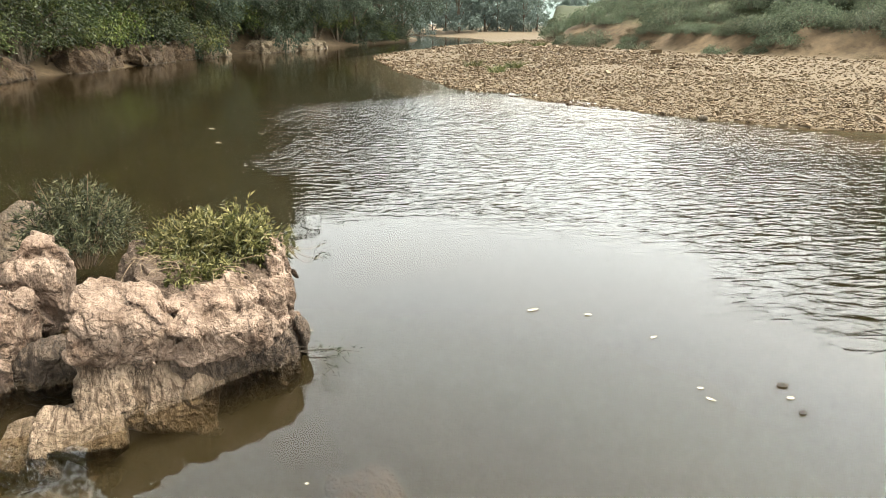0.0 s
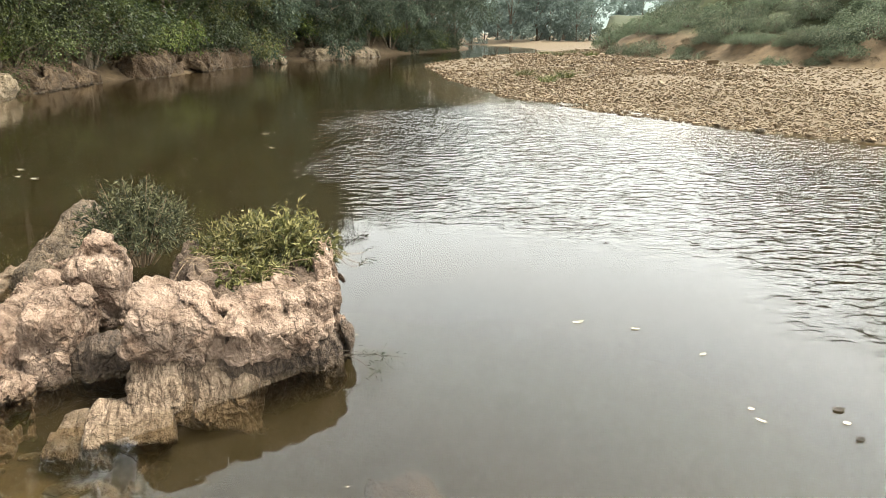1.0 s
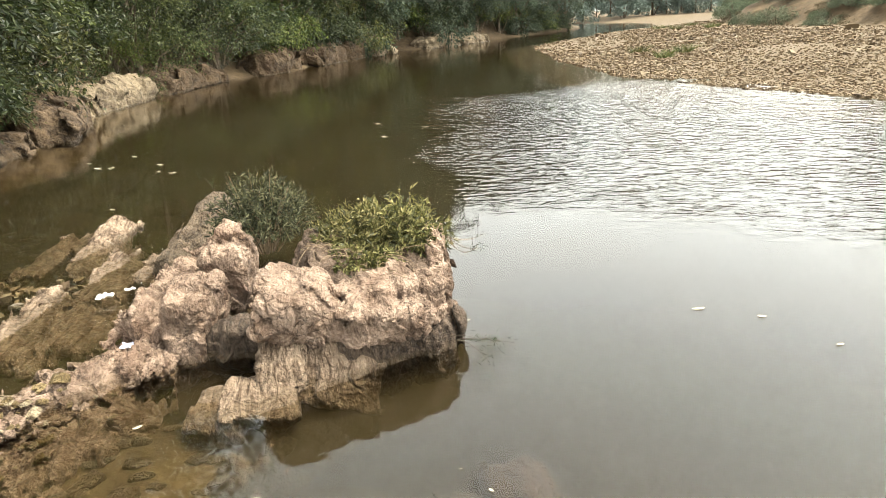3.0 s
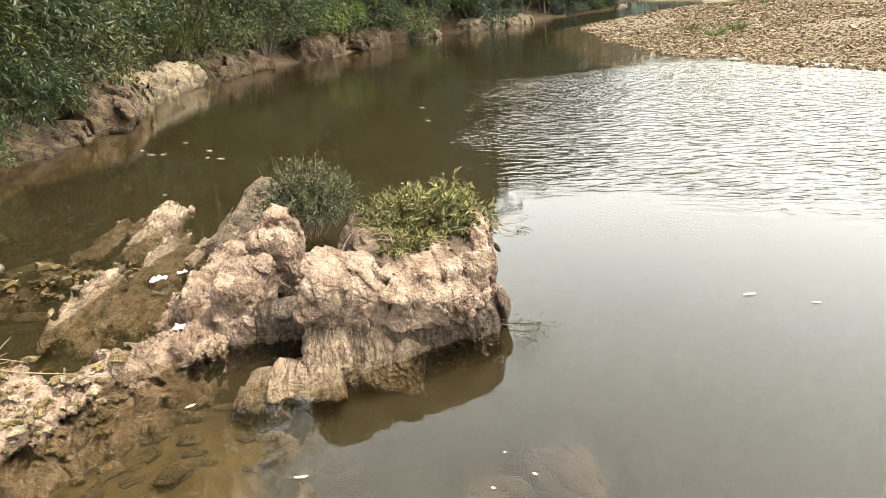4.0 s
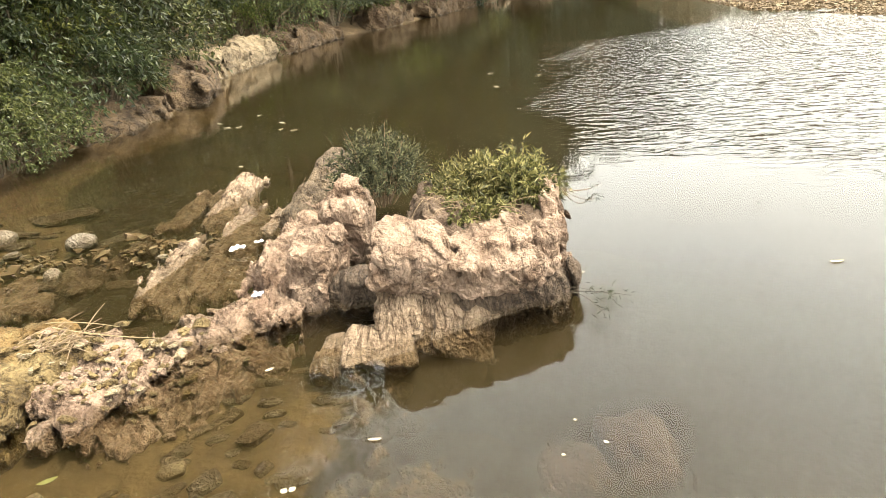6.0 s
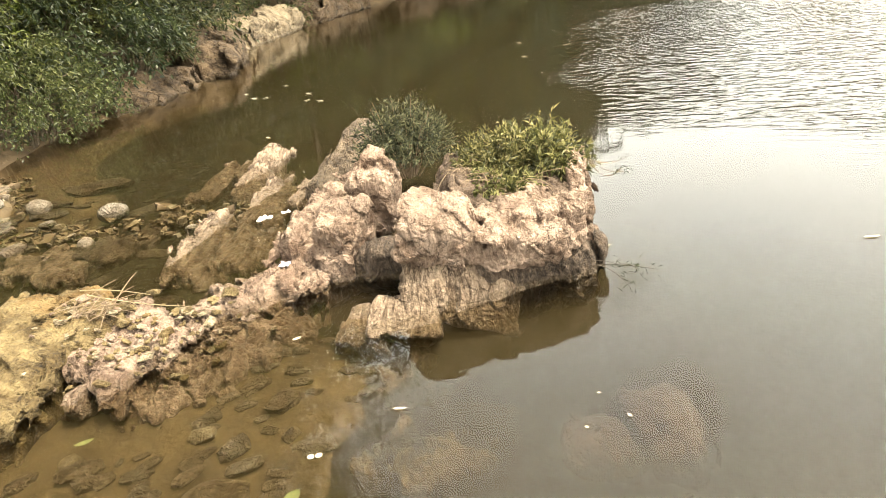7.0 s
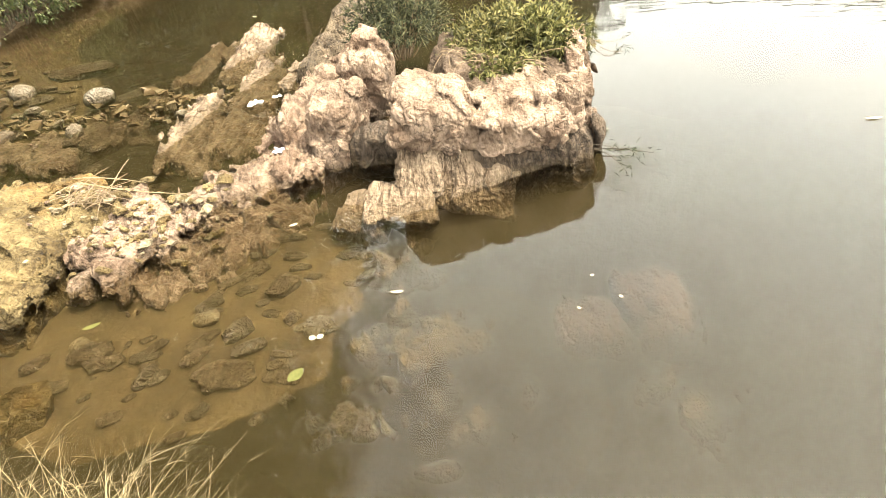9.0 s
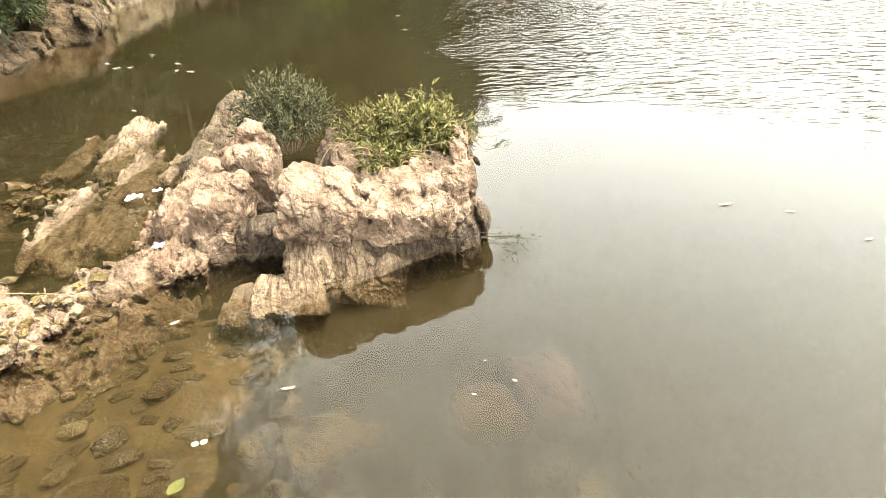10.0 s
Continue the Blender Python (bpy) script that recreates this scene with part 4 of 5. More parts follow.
WOODED = LEFT_SHORE[5:21]
length = sum(math.dist(a, b) for a, b in zip(WOODED[:-1], WOODED[1:]))
s = 3.0
while s < length - 1:
    p, w = line_point(WOODED, s)
    out = Vector((-w.y, w.x))
    far = min(1.0, s / 60)
    bare = 23.5 < p.y < 31.5
    q = p + out * (rng.uniform(4.6, 5.4) if bare or s < 22 else rng.uniform(1.4, 2.6))
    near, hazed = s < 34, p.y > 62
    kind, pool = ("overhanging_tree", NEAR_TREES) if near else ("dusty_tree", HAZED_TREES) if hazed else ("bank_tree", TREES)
    stand(kind, pool, int(rng.integers(len(pool))), q.x, q.y, rng.uniform(0.85, 1.15), "tall leafy tree drooping over the water from the bank", "tree", ("trunk", "crown"), "trees on the wooded bank")
    for a, b in ((6.5, 9.5), (11, 15)):
        q = p + out * rng.uniform(a, b)
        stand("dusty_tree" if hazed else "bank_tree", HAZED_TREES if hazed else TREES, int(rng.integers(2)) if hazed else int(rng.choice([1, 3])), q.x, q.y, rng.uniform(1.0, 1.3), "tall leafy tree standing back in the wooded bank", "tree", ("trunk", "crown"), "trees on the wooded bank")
    s += rng.uniform(3.2, 4.2) * (1 + 0.25 * far)
s = 2.2
while s < length - 6:
    p, w = line_point(WOODED, s)
    out = Vector((-w.y, w.x))
    for gap in (2.6, 4.6, 6.8) if s < 24 else (3.0, 5.2) if s < 40 else (3.2,):
        q = p + out * (gap + rng.uniform(-0.3, 0.9) + (0.9 if 23.5 < p.y < 31.5 else 0))
        stand("bank_shrub" if s < 40 else "shore_shrub", NEAR_BUSHES if s < 40 else BUSHES, int(rng.integers(3)), q.x, q.y, rng.uniform(0.7, 1.1) * (1 + 0.12 * gap), "leafy shrub hanging over the rocky shore", "shrub", ("stem", "foliage"), "shrubs along the wooded bank")
    s += rng.uniform(1.7, 2.5) * (1 + 0.5 * min(1.0, s / 60))

for x, y, size in [(-16.3, 10.3, 0.55), (-16.9, 11.3, 0.66), (-18.3, 13.2, 0.7), (-17.0, 9.8, 0.8), (-18.6, 15.6, 0.7)]:
    stand("bank_shrub", NEAR_BUSHES, 0, x, y, size, "leafy shrub hanging over the rocky shore", "shrub", ("stem", "foliage"), "shrubs along the wooded bank")

for x, y, size in [(-21.6, 15.4, 1.62), (-21.6, 12.4, 1.66), (-20.8, 9.8, 1.6), (-22.5, 7.2, 1.55)]:
    stand("overhanging_tree", NEAR_TREES, 2, x, y, size, "very tall leafy tree drooping over the water from the bank", "tree", ("trunk", "crown"), "trees on the wooded bank")

for x, y, size in [(-30, 56, 1.3), (-33, 62, 1.35), (-29, 49, 1.25), (-34, 68, 1.35), (-31, 44, 1.2), (-27, 60, 1.1)]:
    stand("bank_tree", TREES, 3, x, y, size, "tall leafy tree standing back in the wooded bank", "tree", ("trunk", "crown"), "trees on the wooded bank")

# ---- the far bank's slope ----
HILL = [bush_wall_data("hill_a", 121, (2.0, 2.0, 1.3), 120, 24, 0.20, 0.095, LEAF_HILL_HAZE), bush_wall_data("hill_b", 122, (1.6, 1.7, 1.9), 120, 24, 0.20, 0.09, LEAF_HILL_HAZE), bush_wall_data("hill_c", 123, (1.9, 1.6, 0.9), 70, 18, 0.24, 0.05, LEAF_DRY)]
FAR_TREES = [tree_data("far_tree_a", 131, 13, 4.4, 0.02, 170, 16, 0.75, 0.36, LEAF_FAR_HAZE), tree_data("far_tree_b", 132, 15, 4.4, 0.06, 170, 16, 0.75, 0.36, LEAF_FAR_HAZE, 0.3)]
count = 0
while count < 296:
    bearing, r = radians(rng.uniform(8, 44)), rng.uniform(46, 112)
    x, y = r * math.sin(bearing), r * math.cos(bearing)
    p = np.array([[x, y]])
    if not within_area(p, [(400, 21)] + VEG_LINE + [(60, 400), (400, 400)])[0]:
        continue
    d = line_distance(p, VEG_LINE)[0]
    if d < 0.3 or d > 34 or rng.uniform() > math.exp(-d / 13) + 0.06:
        continue
    count += 1
    kind = 2 if d < 2.2 and rng.uniform() < 0.75 else int(rng.integers(2))
    stand("dry_scrub" if kind == 2 else "slope_shrub", HILL, kind, x, y, rng.uniform(0.35, 0.95) * (1 + d * 0.03), "brown dry scrub at the foot of the far slope" if kind == 2 else "scrubby green bush on the far slope", "shrub", ("stem", "foliage"), "bushes on the far slope")
for k in range(34):
    a = rng.uniform(-60, -18)
    r = rng.uniform(72, 110) if a < -24 else rng.uniform(90, 125)
    x, y = -r * math.sin(radians(a)), r * math.cos(radians(a))
    stand("slope_tree", TREES, int(rng.integers(4)), x, y, rng.uniform(0.55, 0.95), "tree standing among the bushes of the far slope", "tree", ("trunk", "crown"), "trees on the far slope")
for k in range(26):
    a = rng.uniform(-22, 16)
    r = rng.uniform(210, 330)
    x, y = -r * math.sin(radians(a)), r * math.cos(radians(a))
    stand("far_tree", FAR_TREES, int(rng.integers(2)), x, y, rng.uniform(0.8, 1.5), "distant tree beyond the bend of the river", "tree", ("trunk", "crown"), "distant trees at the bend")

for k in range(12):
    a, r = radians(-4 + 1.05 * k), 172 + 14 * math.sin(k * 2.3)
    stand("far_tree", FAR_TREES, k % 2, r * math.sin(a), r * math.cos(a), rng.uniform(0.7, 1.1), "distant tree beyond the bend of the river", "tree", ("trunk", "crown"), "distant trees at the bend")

# ---- stones of the gravel bar ----
def stone_shape(seed):
    bm = bmesh.new()
    bmesh.ops.create_cube(bm, size=1.3)
    bmesh.ops.triangulate(bm, faces=bm.faces[:])
    r = np.random.default_rng(seed)
    v = np.array([q.co[:] for q in bm.verts]) * (1 + r.normal(0, 0.22, (len(bm.verts), 3)))
    f = np.array([[q.index for q in p.verts] for p in bm.faces])
    bm.free()
    return v, f


def scatter(name, places, sizes, flat, mat, seed, sink=0.3):
    """Many loose stones as one mesh."""
    r = np.random.default_rng(seed)
    shapes = [stone_shape(seed + k) for k in range(12)]
    vs, fs, o = [], [], 0
    for (x, y, z), s in zip(places, sizes):
        v, f = shapes[r.integers(12)]
        a = r.uniform(0, 6.283)
        v = v * (s * r.uniform(0.8, 1.4), s * r.uniform(0.6, 1.0), s * flat * r.uniform(0.7, 1.3))
        tilt = r.normal(0, 0.2)
        c, n = math.cos(a), math.sin(a)
        v = np.stack([v[:, 0] * c - v[:, 1] * n, v[:, 0] * n + v[:, 1] * c, v[:, 2] + v[:, 0] * tilt], 1) + (x, y, z + s * flat * (1 - 2 * sink))
        vs.append(v)
        fs.append(f + o)
        o += len(v)
    return mesh_of(name, np.concatenate(vs), np.concatenate(fs), mat)


r = np.random.default_rng(8)
cand = np.stack([r.uniform(-9, 34, 260000), 19 + 78 * r.uniform(0, 1, 260000) ** 1.7], 1)
db = line_distance(cand, BAR_SHORE)
ok = ~within_area(cand, WATER_AREA) & ~within_area(cand, [(400, 21)] + VEG_LINE + [(60, 400), (400, 400)]) & (cand[:, 0] < 6 + cand[:, 1] * 0.62)
sandy = smooth_step(0.1, 0.5, fractal(cand, 0.11, 3, 91)) * smooth_step(5, 10, db) + smooth_step(8, 12, db) * smooth_step(0, 8, cand[:, 0] - 10)
sandy = np.maximum(sandy, smooth_step(44, 60, cand[:, 1]) * smooth_step(1.5, 0.0, cand[:, 0] - 0.02 * cand[:, 1]))
ok &= r.uniform(0, 1, len(cand)) < (1 - 0.80 * np.clip(sandy, 0, 1)) * np.clip(0.35 + 0.12 * fractal(cand, 0.4, 2, 93) + 20 / cand[:, 1], 0, 1)
cand = cand[ok][:48000]
zz = land(cand)[0]
sizes = np.exp(r.normal(-3.15, 0.45, len(cand))) * np.clip(cand[:, 1] / 34, 0.85, 1.6)
thing("gravel", scatter("gravel", np.column_stack([cand, zz]), sizes, 0.5, COBBLE, 300), "loose tan and brown cobbles covering the gravel bar", "gravel", kind="stuff")

# ---- distance ----
def hills():
    m, nt, b = material("haze_glow_hill", 1.0, 0.0)
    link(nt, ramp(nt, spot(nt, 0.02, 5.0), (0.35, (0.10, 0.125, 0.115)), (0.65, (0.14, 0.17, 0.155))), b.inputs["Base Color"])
    # the hills glow faintly: emission and pale colour take the place of haze
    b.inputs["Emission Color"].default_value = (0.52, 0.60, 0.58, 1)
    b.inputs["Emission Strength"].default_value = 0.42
    a = np.arange(-60, 61, 1.0)
    p = np.stack([np.sin(np.radians(a)), np.cos(np.radians(a))], 1)
    top = 58 + 22 * fractal(p * 6, 1.0, 4, 95) + 50 * smooth_step(12, 40, np.abs(a))
    rows = [np.column_stack([p * rr, zz]) for rr, zz in ((480, np.full(len(a), -2.0)), (560, top * 0.6), (640, top), (700, top * 0.5))]
    n = len(a)
    f = [(k * n + i, k * n + i + 1, (k + 1) * n + i + 1, (k + 1) * n + i) for k in range(3) for i in range(n - 1)]
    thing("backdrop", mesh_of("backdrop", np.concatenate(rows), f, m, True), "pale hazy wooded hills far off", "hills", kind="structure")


hills()

# ---- loose stones ----
def pebble_mesh(name, seed, mat, size=(1.0, 0.75, 0.55), square=0.0, levels=2, bumps=0.10):
    bm = bmesh.new()
    bmesh.ops.create_icosphere(bm, subdivisions=levels, radius=1)
    for v in bm.verts:
        q = v.co.normalized()
        k = max(abs(q.x), abs(q.y), abs(q.z))
        q = q * ((1 - square) + square * 0.8 / k)
        q = q * (1 + bumps * noise.fractal(q * 1.3 + Vector((seed, 0, 0)), 1.0, 2.0, 3))
        v.co = (q.x * size[0], q.y * size[1], q.z * size[2])
    me = bpy.data.meshes.new(name)
    bm.to_mesh(me)
    bm.free()
    me.materials.append(mat)
    me.polygons.foreach_set("use_smooth", [square < 0.3] * len(me.polygons))
    return me


def stone(name, me, x, y, z, r, turn, label, group="", tilt=(0, 0)):
    return thing(name, me, label, "stone", group, at=pose(x, y, z, tilt[0], tilt[1], turn) @ Matrix.Diagonal((r, r, r, 1)))


def top_of(me, x, y, reach=0.06):
    """The height of a rock's top at a place, or the ground's."""
    if me.name not in tops:
        v = np.empty(len(me.vertices) * 3)
        me.vertices.foreach_get("co", v)
        tops[me.name] = v.reshape(-1, 3)
    v = tops[me.name]
    hit = v[(np.abs(v[:, 0] - x) < reach) & (np.abs(v[:, 1] - y) < reach), 2]
    return float(hit.max()) if len(hit) else height_at(x, y)


tops = {}
GREY_STONE = rock_material("grey_river_stone", (0.055, 0.045, 0.034), (0.13, 0.108, 0.08), (0.22, 0.188, 0.15), (0.12, 0.088, 0.052), 0.1)
DARK_STONE = rock_material("dark_river_stone", (0.03, 0.025, 0.018), (0.075, 0.06, 0.042), (0.13, 0.105, 0.075), (0.07, 0.05, 0.03), 0.1)
PALE_STONE = rock_material("pale_broken_stone", (0.06, 0.044, 0.026), (0.165, 0.125, 0.076), (0.32, 0.26, 0.17), (0.14, 0.088, 0.038), 0.1, (0, -4, 21), 1.6)
stone("river_stone", pebble_mesh("river_stone", 1, GREY_STONE, (1, 0.8, 0.6), 0, 3, 0.06), -9.42, 6.86, -0.05, 0.26, 20, "smooth rounded grey stone lying in the shallows")

SUNK = [ (-2.00, 3.31, 0.30, "yellow", 0.6), (-2.57, 3.14, 0.13, "yellow", 0.6), (-2.35, 2.81, 0.15, "yellow", 0.6), (-2.26, 3.36, 0.10, "pale", 0.5),
        (-2.16, 3.57, 0.11, "grey", 0.2), (-2.58, 3.48, 0.14, "grey", 0.4), (-1.44, 2.67, 0.16, "grey", 0.3), (-1.95, 2.64, 0.11, "pale", 0.3), (-4.06, 2.33, 0.14, "dark", 0.0), (-3.64, 2.96, 0.16, "grey", 0.1), (-4.05, 3.03, 0.14, "pale", 0.6),
        (-4.54, 2.34, 0.18, "brown", 0.5), (-3.48, 2.42, 0.12, "dark", 0.3), (-4.78, 1.69, 0.32, "yellow", 0.4), (-3.99, 4.35, 0.10, "dark", 0.1), (-4.07, 3.74, 0.16, "brown", 0.6), (-3.63, 3.59, 0.19, "brown", 0.6), (-3.64, 3.89, 0.11, "dark", 0.5),
        (-2.35, 2.40, 0.20, "grey", 0.4), (-0.07, 3.27, 0.16, "grey", 0.3), (-2.75, 2.62, 0.09, "grey", 0.2), (-3.10, 2.75, 0.10, "brown", 0.3), (-1.75, 2.85, 0.13, "grey", 0.3), (-1.20, 3.10, 0.12, "dark", 0.3), (-2.05, 3.00, 0.12, "grey", 0.4),
        (-3.85, 4.05, 0.10, "brown", 0.5), (-4.20, 3.35, 0.10, "brown", 0.5), (-3.30, 3.25, 0.10, "brown", 0.4), (-0.50, 3.45, 0.14, "grey", 0.2), (-1.55, 2.30, 0.17, "dark", 0.3), (-5.15, 2.15, 0.14, "brown", 0.6), (-4.95, 2.45, 0.10, "pale", 0.6),
        (-7.6, 5.1, 0.16, "brown", 0.5), (-7.1, 5.5, 0.12, "brown", 0.5), (-8.2, 4.9, 0.15, "brown", 0.4), (-10.2, 8.6, 0.25, "dark", 0.6), (-9.6, 9.3, 0.30, "dark", 0.6), (-11.0, 9.6, 0.28, "dark", 0.6), (-10.4, 7.7, 0.2, "brown", 0.6), (-11.6, 8.4, 0.25, "dark", 0.6)]
KINDS = {"grey": (DARK_STONE, "grey stone sunk in the murky shallows"), "dark": (DARK_STONE, "dark algae-covered stone under the water"), "yellow": (ROCK_YELLOW, "yellowish block of stone under the water"), "pale": (PALE_STONE, "pale broken stone under the water"), "brown": (ROCK_GREY, "flat brown slab stone on the river bed")}
for k, (x, y, r0, kind, square) in enumerate(SUNK):
    flat = 0.34 if square >= 0.5 else 0.5
    if kind != "dark":
        square = max(square, 0.75)
    if x > -3 and y < 3.7 and kind != "dark":
        top = -0.28 - 0.04 * (k % 3)
        me = rock_mesh("sunken_stone", [((x, y, top - r0 * 0.5), (r0, r0 * (0.6 + 0.15 * math.sin(k * 2.1)), r0 * 0.5), (10 * math.sin(k * 3.1), 10 * math.cos(k * 2.3), 60 + 40 * math.sin(k * 1.7)), 1.0)], 0.018, KINDS[kind][0], 0.03, 0.02, 0.012, 10 + k, size=0.5)
        thing("sunken_stone", me, KINDS[kind][1], "stone", "stones under the water")
        continue
    me = pebble_mesh("sunken_stone", 10 + k, KINDS[kind][0], (1, 0.62 + 0.2 * math.sin(k * 2.1), flat), square, 2, 0.34)
    deep = max(height_at(x, y) + r0 * flat * 0.2, -0.50)
    stone("sunken_stone", me, x, y, min(deep, -0.03 - r0 * flat), r0, 55 + 40 * math.sin(k * 1.7), KINDS[kind][1], "stones under the water", (10 * math.sin(k * 3.1), 8 * math.cos(k * 2.3)))
FLAGS = [pebble_mesh("bed_stone", 90 + k, (ROCK_GREY, DARK_STONE, ROCK_GREY)[k % 3], (1, 0.5 + 0.1 * (k % 3), 0.16), 0.7, 2, 0.2) for k in range(6)]
r = np.random.default_rng(12)
for k in range(250):
    x, y = (r.uniform(-5.2, -2.9), r.uniform(1.9, 4.7)) if k < 70 else (r.uniform(-12.5, -6.5), r.uniform(4.8, 10.5))
    if k < 70 and x < -5.6 + 0.28 * y:
        continue
    size = math.exp(r.normal(-2.2 if k < 70 else -1.85, 0.4))
    h = height_at(x, y)
    if h > -0.06 or h < -0.6:
        continue
    stone("bed_stone", FLAGS[int(r.integers(6))], x, y, h + size * 0.08, size, 60 + r.normal(0, 22), "flat brown slab lying on the shallow bed", "slabs on the shallow bed", (r.normal(0, 5), r.normal(6, 5)))
thing("sunken_slab", rock_mesh("sunken_slab", [((-2.75, 4.05, -0.43), (0.26, 0.66, 0.12), (6, 16, 10), 1.0), ((-2.42, 3.90, -0.50), (0.24, 0.55, 0.12), (0, 18, 14), 1.0), ((-2.90, 3.55, -0.50), (0.2, 0.4, 0.1), (0, 18, 6), 0.6)], 0.026, ROCK_STRIPE, 0.025, 0.02, 0.02, 83), "striped slab of rock just under the water", "rock")

thing("sunken_rock", rock_mesh("sunken_rock", [((-0.55, 4.26, -0.35), (0.26, 0.22, 0.22), (0, 0, 30), 0.4), ((-0.42, 4.02, -0.40), (0.20, 0.22, 0.20), (0, 0, 10), 0.4)], 0.026, ROCK_BASE_SHADED, 0.022, 0.03, 0.015, 85), "craggy grey rock under the murky water", "rock")
thing("sunken_rock", rock_mesh("sunken_rock", [((-0.95, 3.90, -0.42), (0.28, 0.26, 0.22), (0, 0, 20), 0.3)], 0.03, ROCK_BASE_SHADED, 0.02, 0.03, 0.015, 86), "dark rock deep in the murky water", "rock")
# broken stones on the ridge, the boulder and along the shallow strip
CHUNKS = [pebble_mesh("broken_stone", 60 + k, (PALE_STONE, ROCK_YELLOW, ROCK_YELLOW, ROCK_PINK)[k % 4], (1, 0.7 + 0.1 * (k % 3), 0.5 + 0.1 * (k % 2)), 0.9, 1, 0.55) for k in range(8)]
r = np.random.default_rng(15)
for k in range(265):
    if k < 200:
        w = r.uniform(0, 1)
        x, y = -5.75 + 1.05 * w + r.normal(0, 0.24), 3.25 + 0.85 * w + r.normal(0, 0.30)
        size = math.exp(r.normal(-3.45, 0.5))
    elif k < 225:
        w = r.uniform(0, 1)
        x, y = -9.9 + 2.4 * w + r.normal(0, 0.14), 5.35 + 1.75 * w + r.normal(0, 0.16)
        size = math.exp(r.normal(-3.45, 0.5))
    else:
        w = r.uniform(0, 1)
        x, y = -6.3 + 0.5 * w + r.normal(0, 0.1), 3.6 + 0.5 * w + r.normal(0, 0.2)
        size = math.exp(r.normal(-3.0, 0.3))
    z = max(top_of(ridge_me, x, y), top_of(boulder_me, x, y))
    if k >= 200 and k < 225:
        z = max(z, -0.03)
    if z < -0.16:
        continue
    stone("broken_stone", CHUNKS[int(r.integers(8))], x, y, z + size * 0.1, size, r.uniform(0, 360), "angular pale stone broken off the rock", "broken stones on the ridge", (r.normal(0, 18), r.normal(0, 18)))
SHORE = [(-10.33, 6.06, 0.12), (-10.21, 6.25, 0.14), (-9.87, 6.21, 0.10), (-12.6, 7.1, 0.22), (-11.21, 6.83, 0.29), (-7.35, 6.48, 0.11), (-7.07, 7.13, 0.07), (-9.7, 5.3, 0.22), (-8.65, 5.71, 0.18), (-11.9, 6.4, 0.34), (-11.3, 6.2, 0.17), (-10.7, 5.9, 0.15), (-12.2, 6.9, 0.14), (-10.9, 6.5, 0.10), (-13.2, 7.5, 0.20), (-12.9, 6.6, 0.24)]
for k, (x, y, r0) in enumerate(SHORE):
    me = pebble_mesh("shore_stone", 30 + k, (STONE_MIX, GREY_STONE, PALE_STONE, ROCK_GREY)[k % 4], (1, 0.7, 0.36 + 0.1 * (k % 3)), 0.15 * (k % 4), 3, 0.12)
    stone("shore_stone", me, x, y, max(height_at(x, y), -0.06) + r0 * 0.12, r0, 40 * k, "tan stone at the edge of the shallow pool", "stones at the pool's edge")
stone("shore_stone", pebble_mesh("shore_stone", 71, DARK_STONE, (1, 0.7, 0.6)), 8.85, 23.1, 0.05, 0.17, 0, "dark wet stone at the edge of the gravel bar")
stone("shore_stone", pebble_mesh("shore_stone", 72, DARK_STONE, (1, 0.7, 0.6)), 23.6, 52.3, 0.8, 0.38, 0, "dark stone lying on bare sand")
pts = []
for k in range(900):
    x, y = -13.5 + r.normal(0, 1.2), 6.6 + r.normal(0, 0.9)
    h = height_at(x, y)
    if h > -0.08:
        pts.append((x, y, h))
for k in range(230):
    w = r.uniform(0, 1)
    x, y = -10.4 + 3.2 * w + r.normal(0, 0.25), 5.6 + 1.6 * w + r.normal(0, 0.3)
    pts.append((x, y, max(height_at(x, y), -0.10)))
thing("pebbles", scatter("pebbles", pts, np.exp(r.normal(-3.1, 0.5, len(pts))), 0.55, COBBLE, 500), "small tan pebbles on the shore of the pool", "pebbles", kind="stuff")

# ---- fallen leaves and litter ----
def leaf_mesh(name, mat, length, width, curl=0.12):
    bm = bmesh.new()
    rows = []
    for i in range(9):
        t = i / 8
        w = width * 0.5 * math.sin(math.pi * min(1, t * 0.94 + 0.03)) ** 0.8
        z = curl * length * (t - 0.5) ** 2
        rows.append([bm.verts.new(((t - 0.5) * length, s * w, z + 0.12 * abs(s) * w + 0.004)) for s in (-1, -0.4, 0.4, 1)])
    for a, b in zip(rows[:-1], rows[1:]):
        for k in range(3):
            bm.faces.new((a[k], b[k], b[k + 1], a[k + 1]))
    bmesh.ops.solidify(bm, geom=bm.faces[:], thickness=0.002)
    me = bpy.data.meshes.new(name)
    bm.to_mesh(me)
    bm.free()
    me.materials.append(mat)
    return me


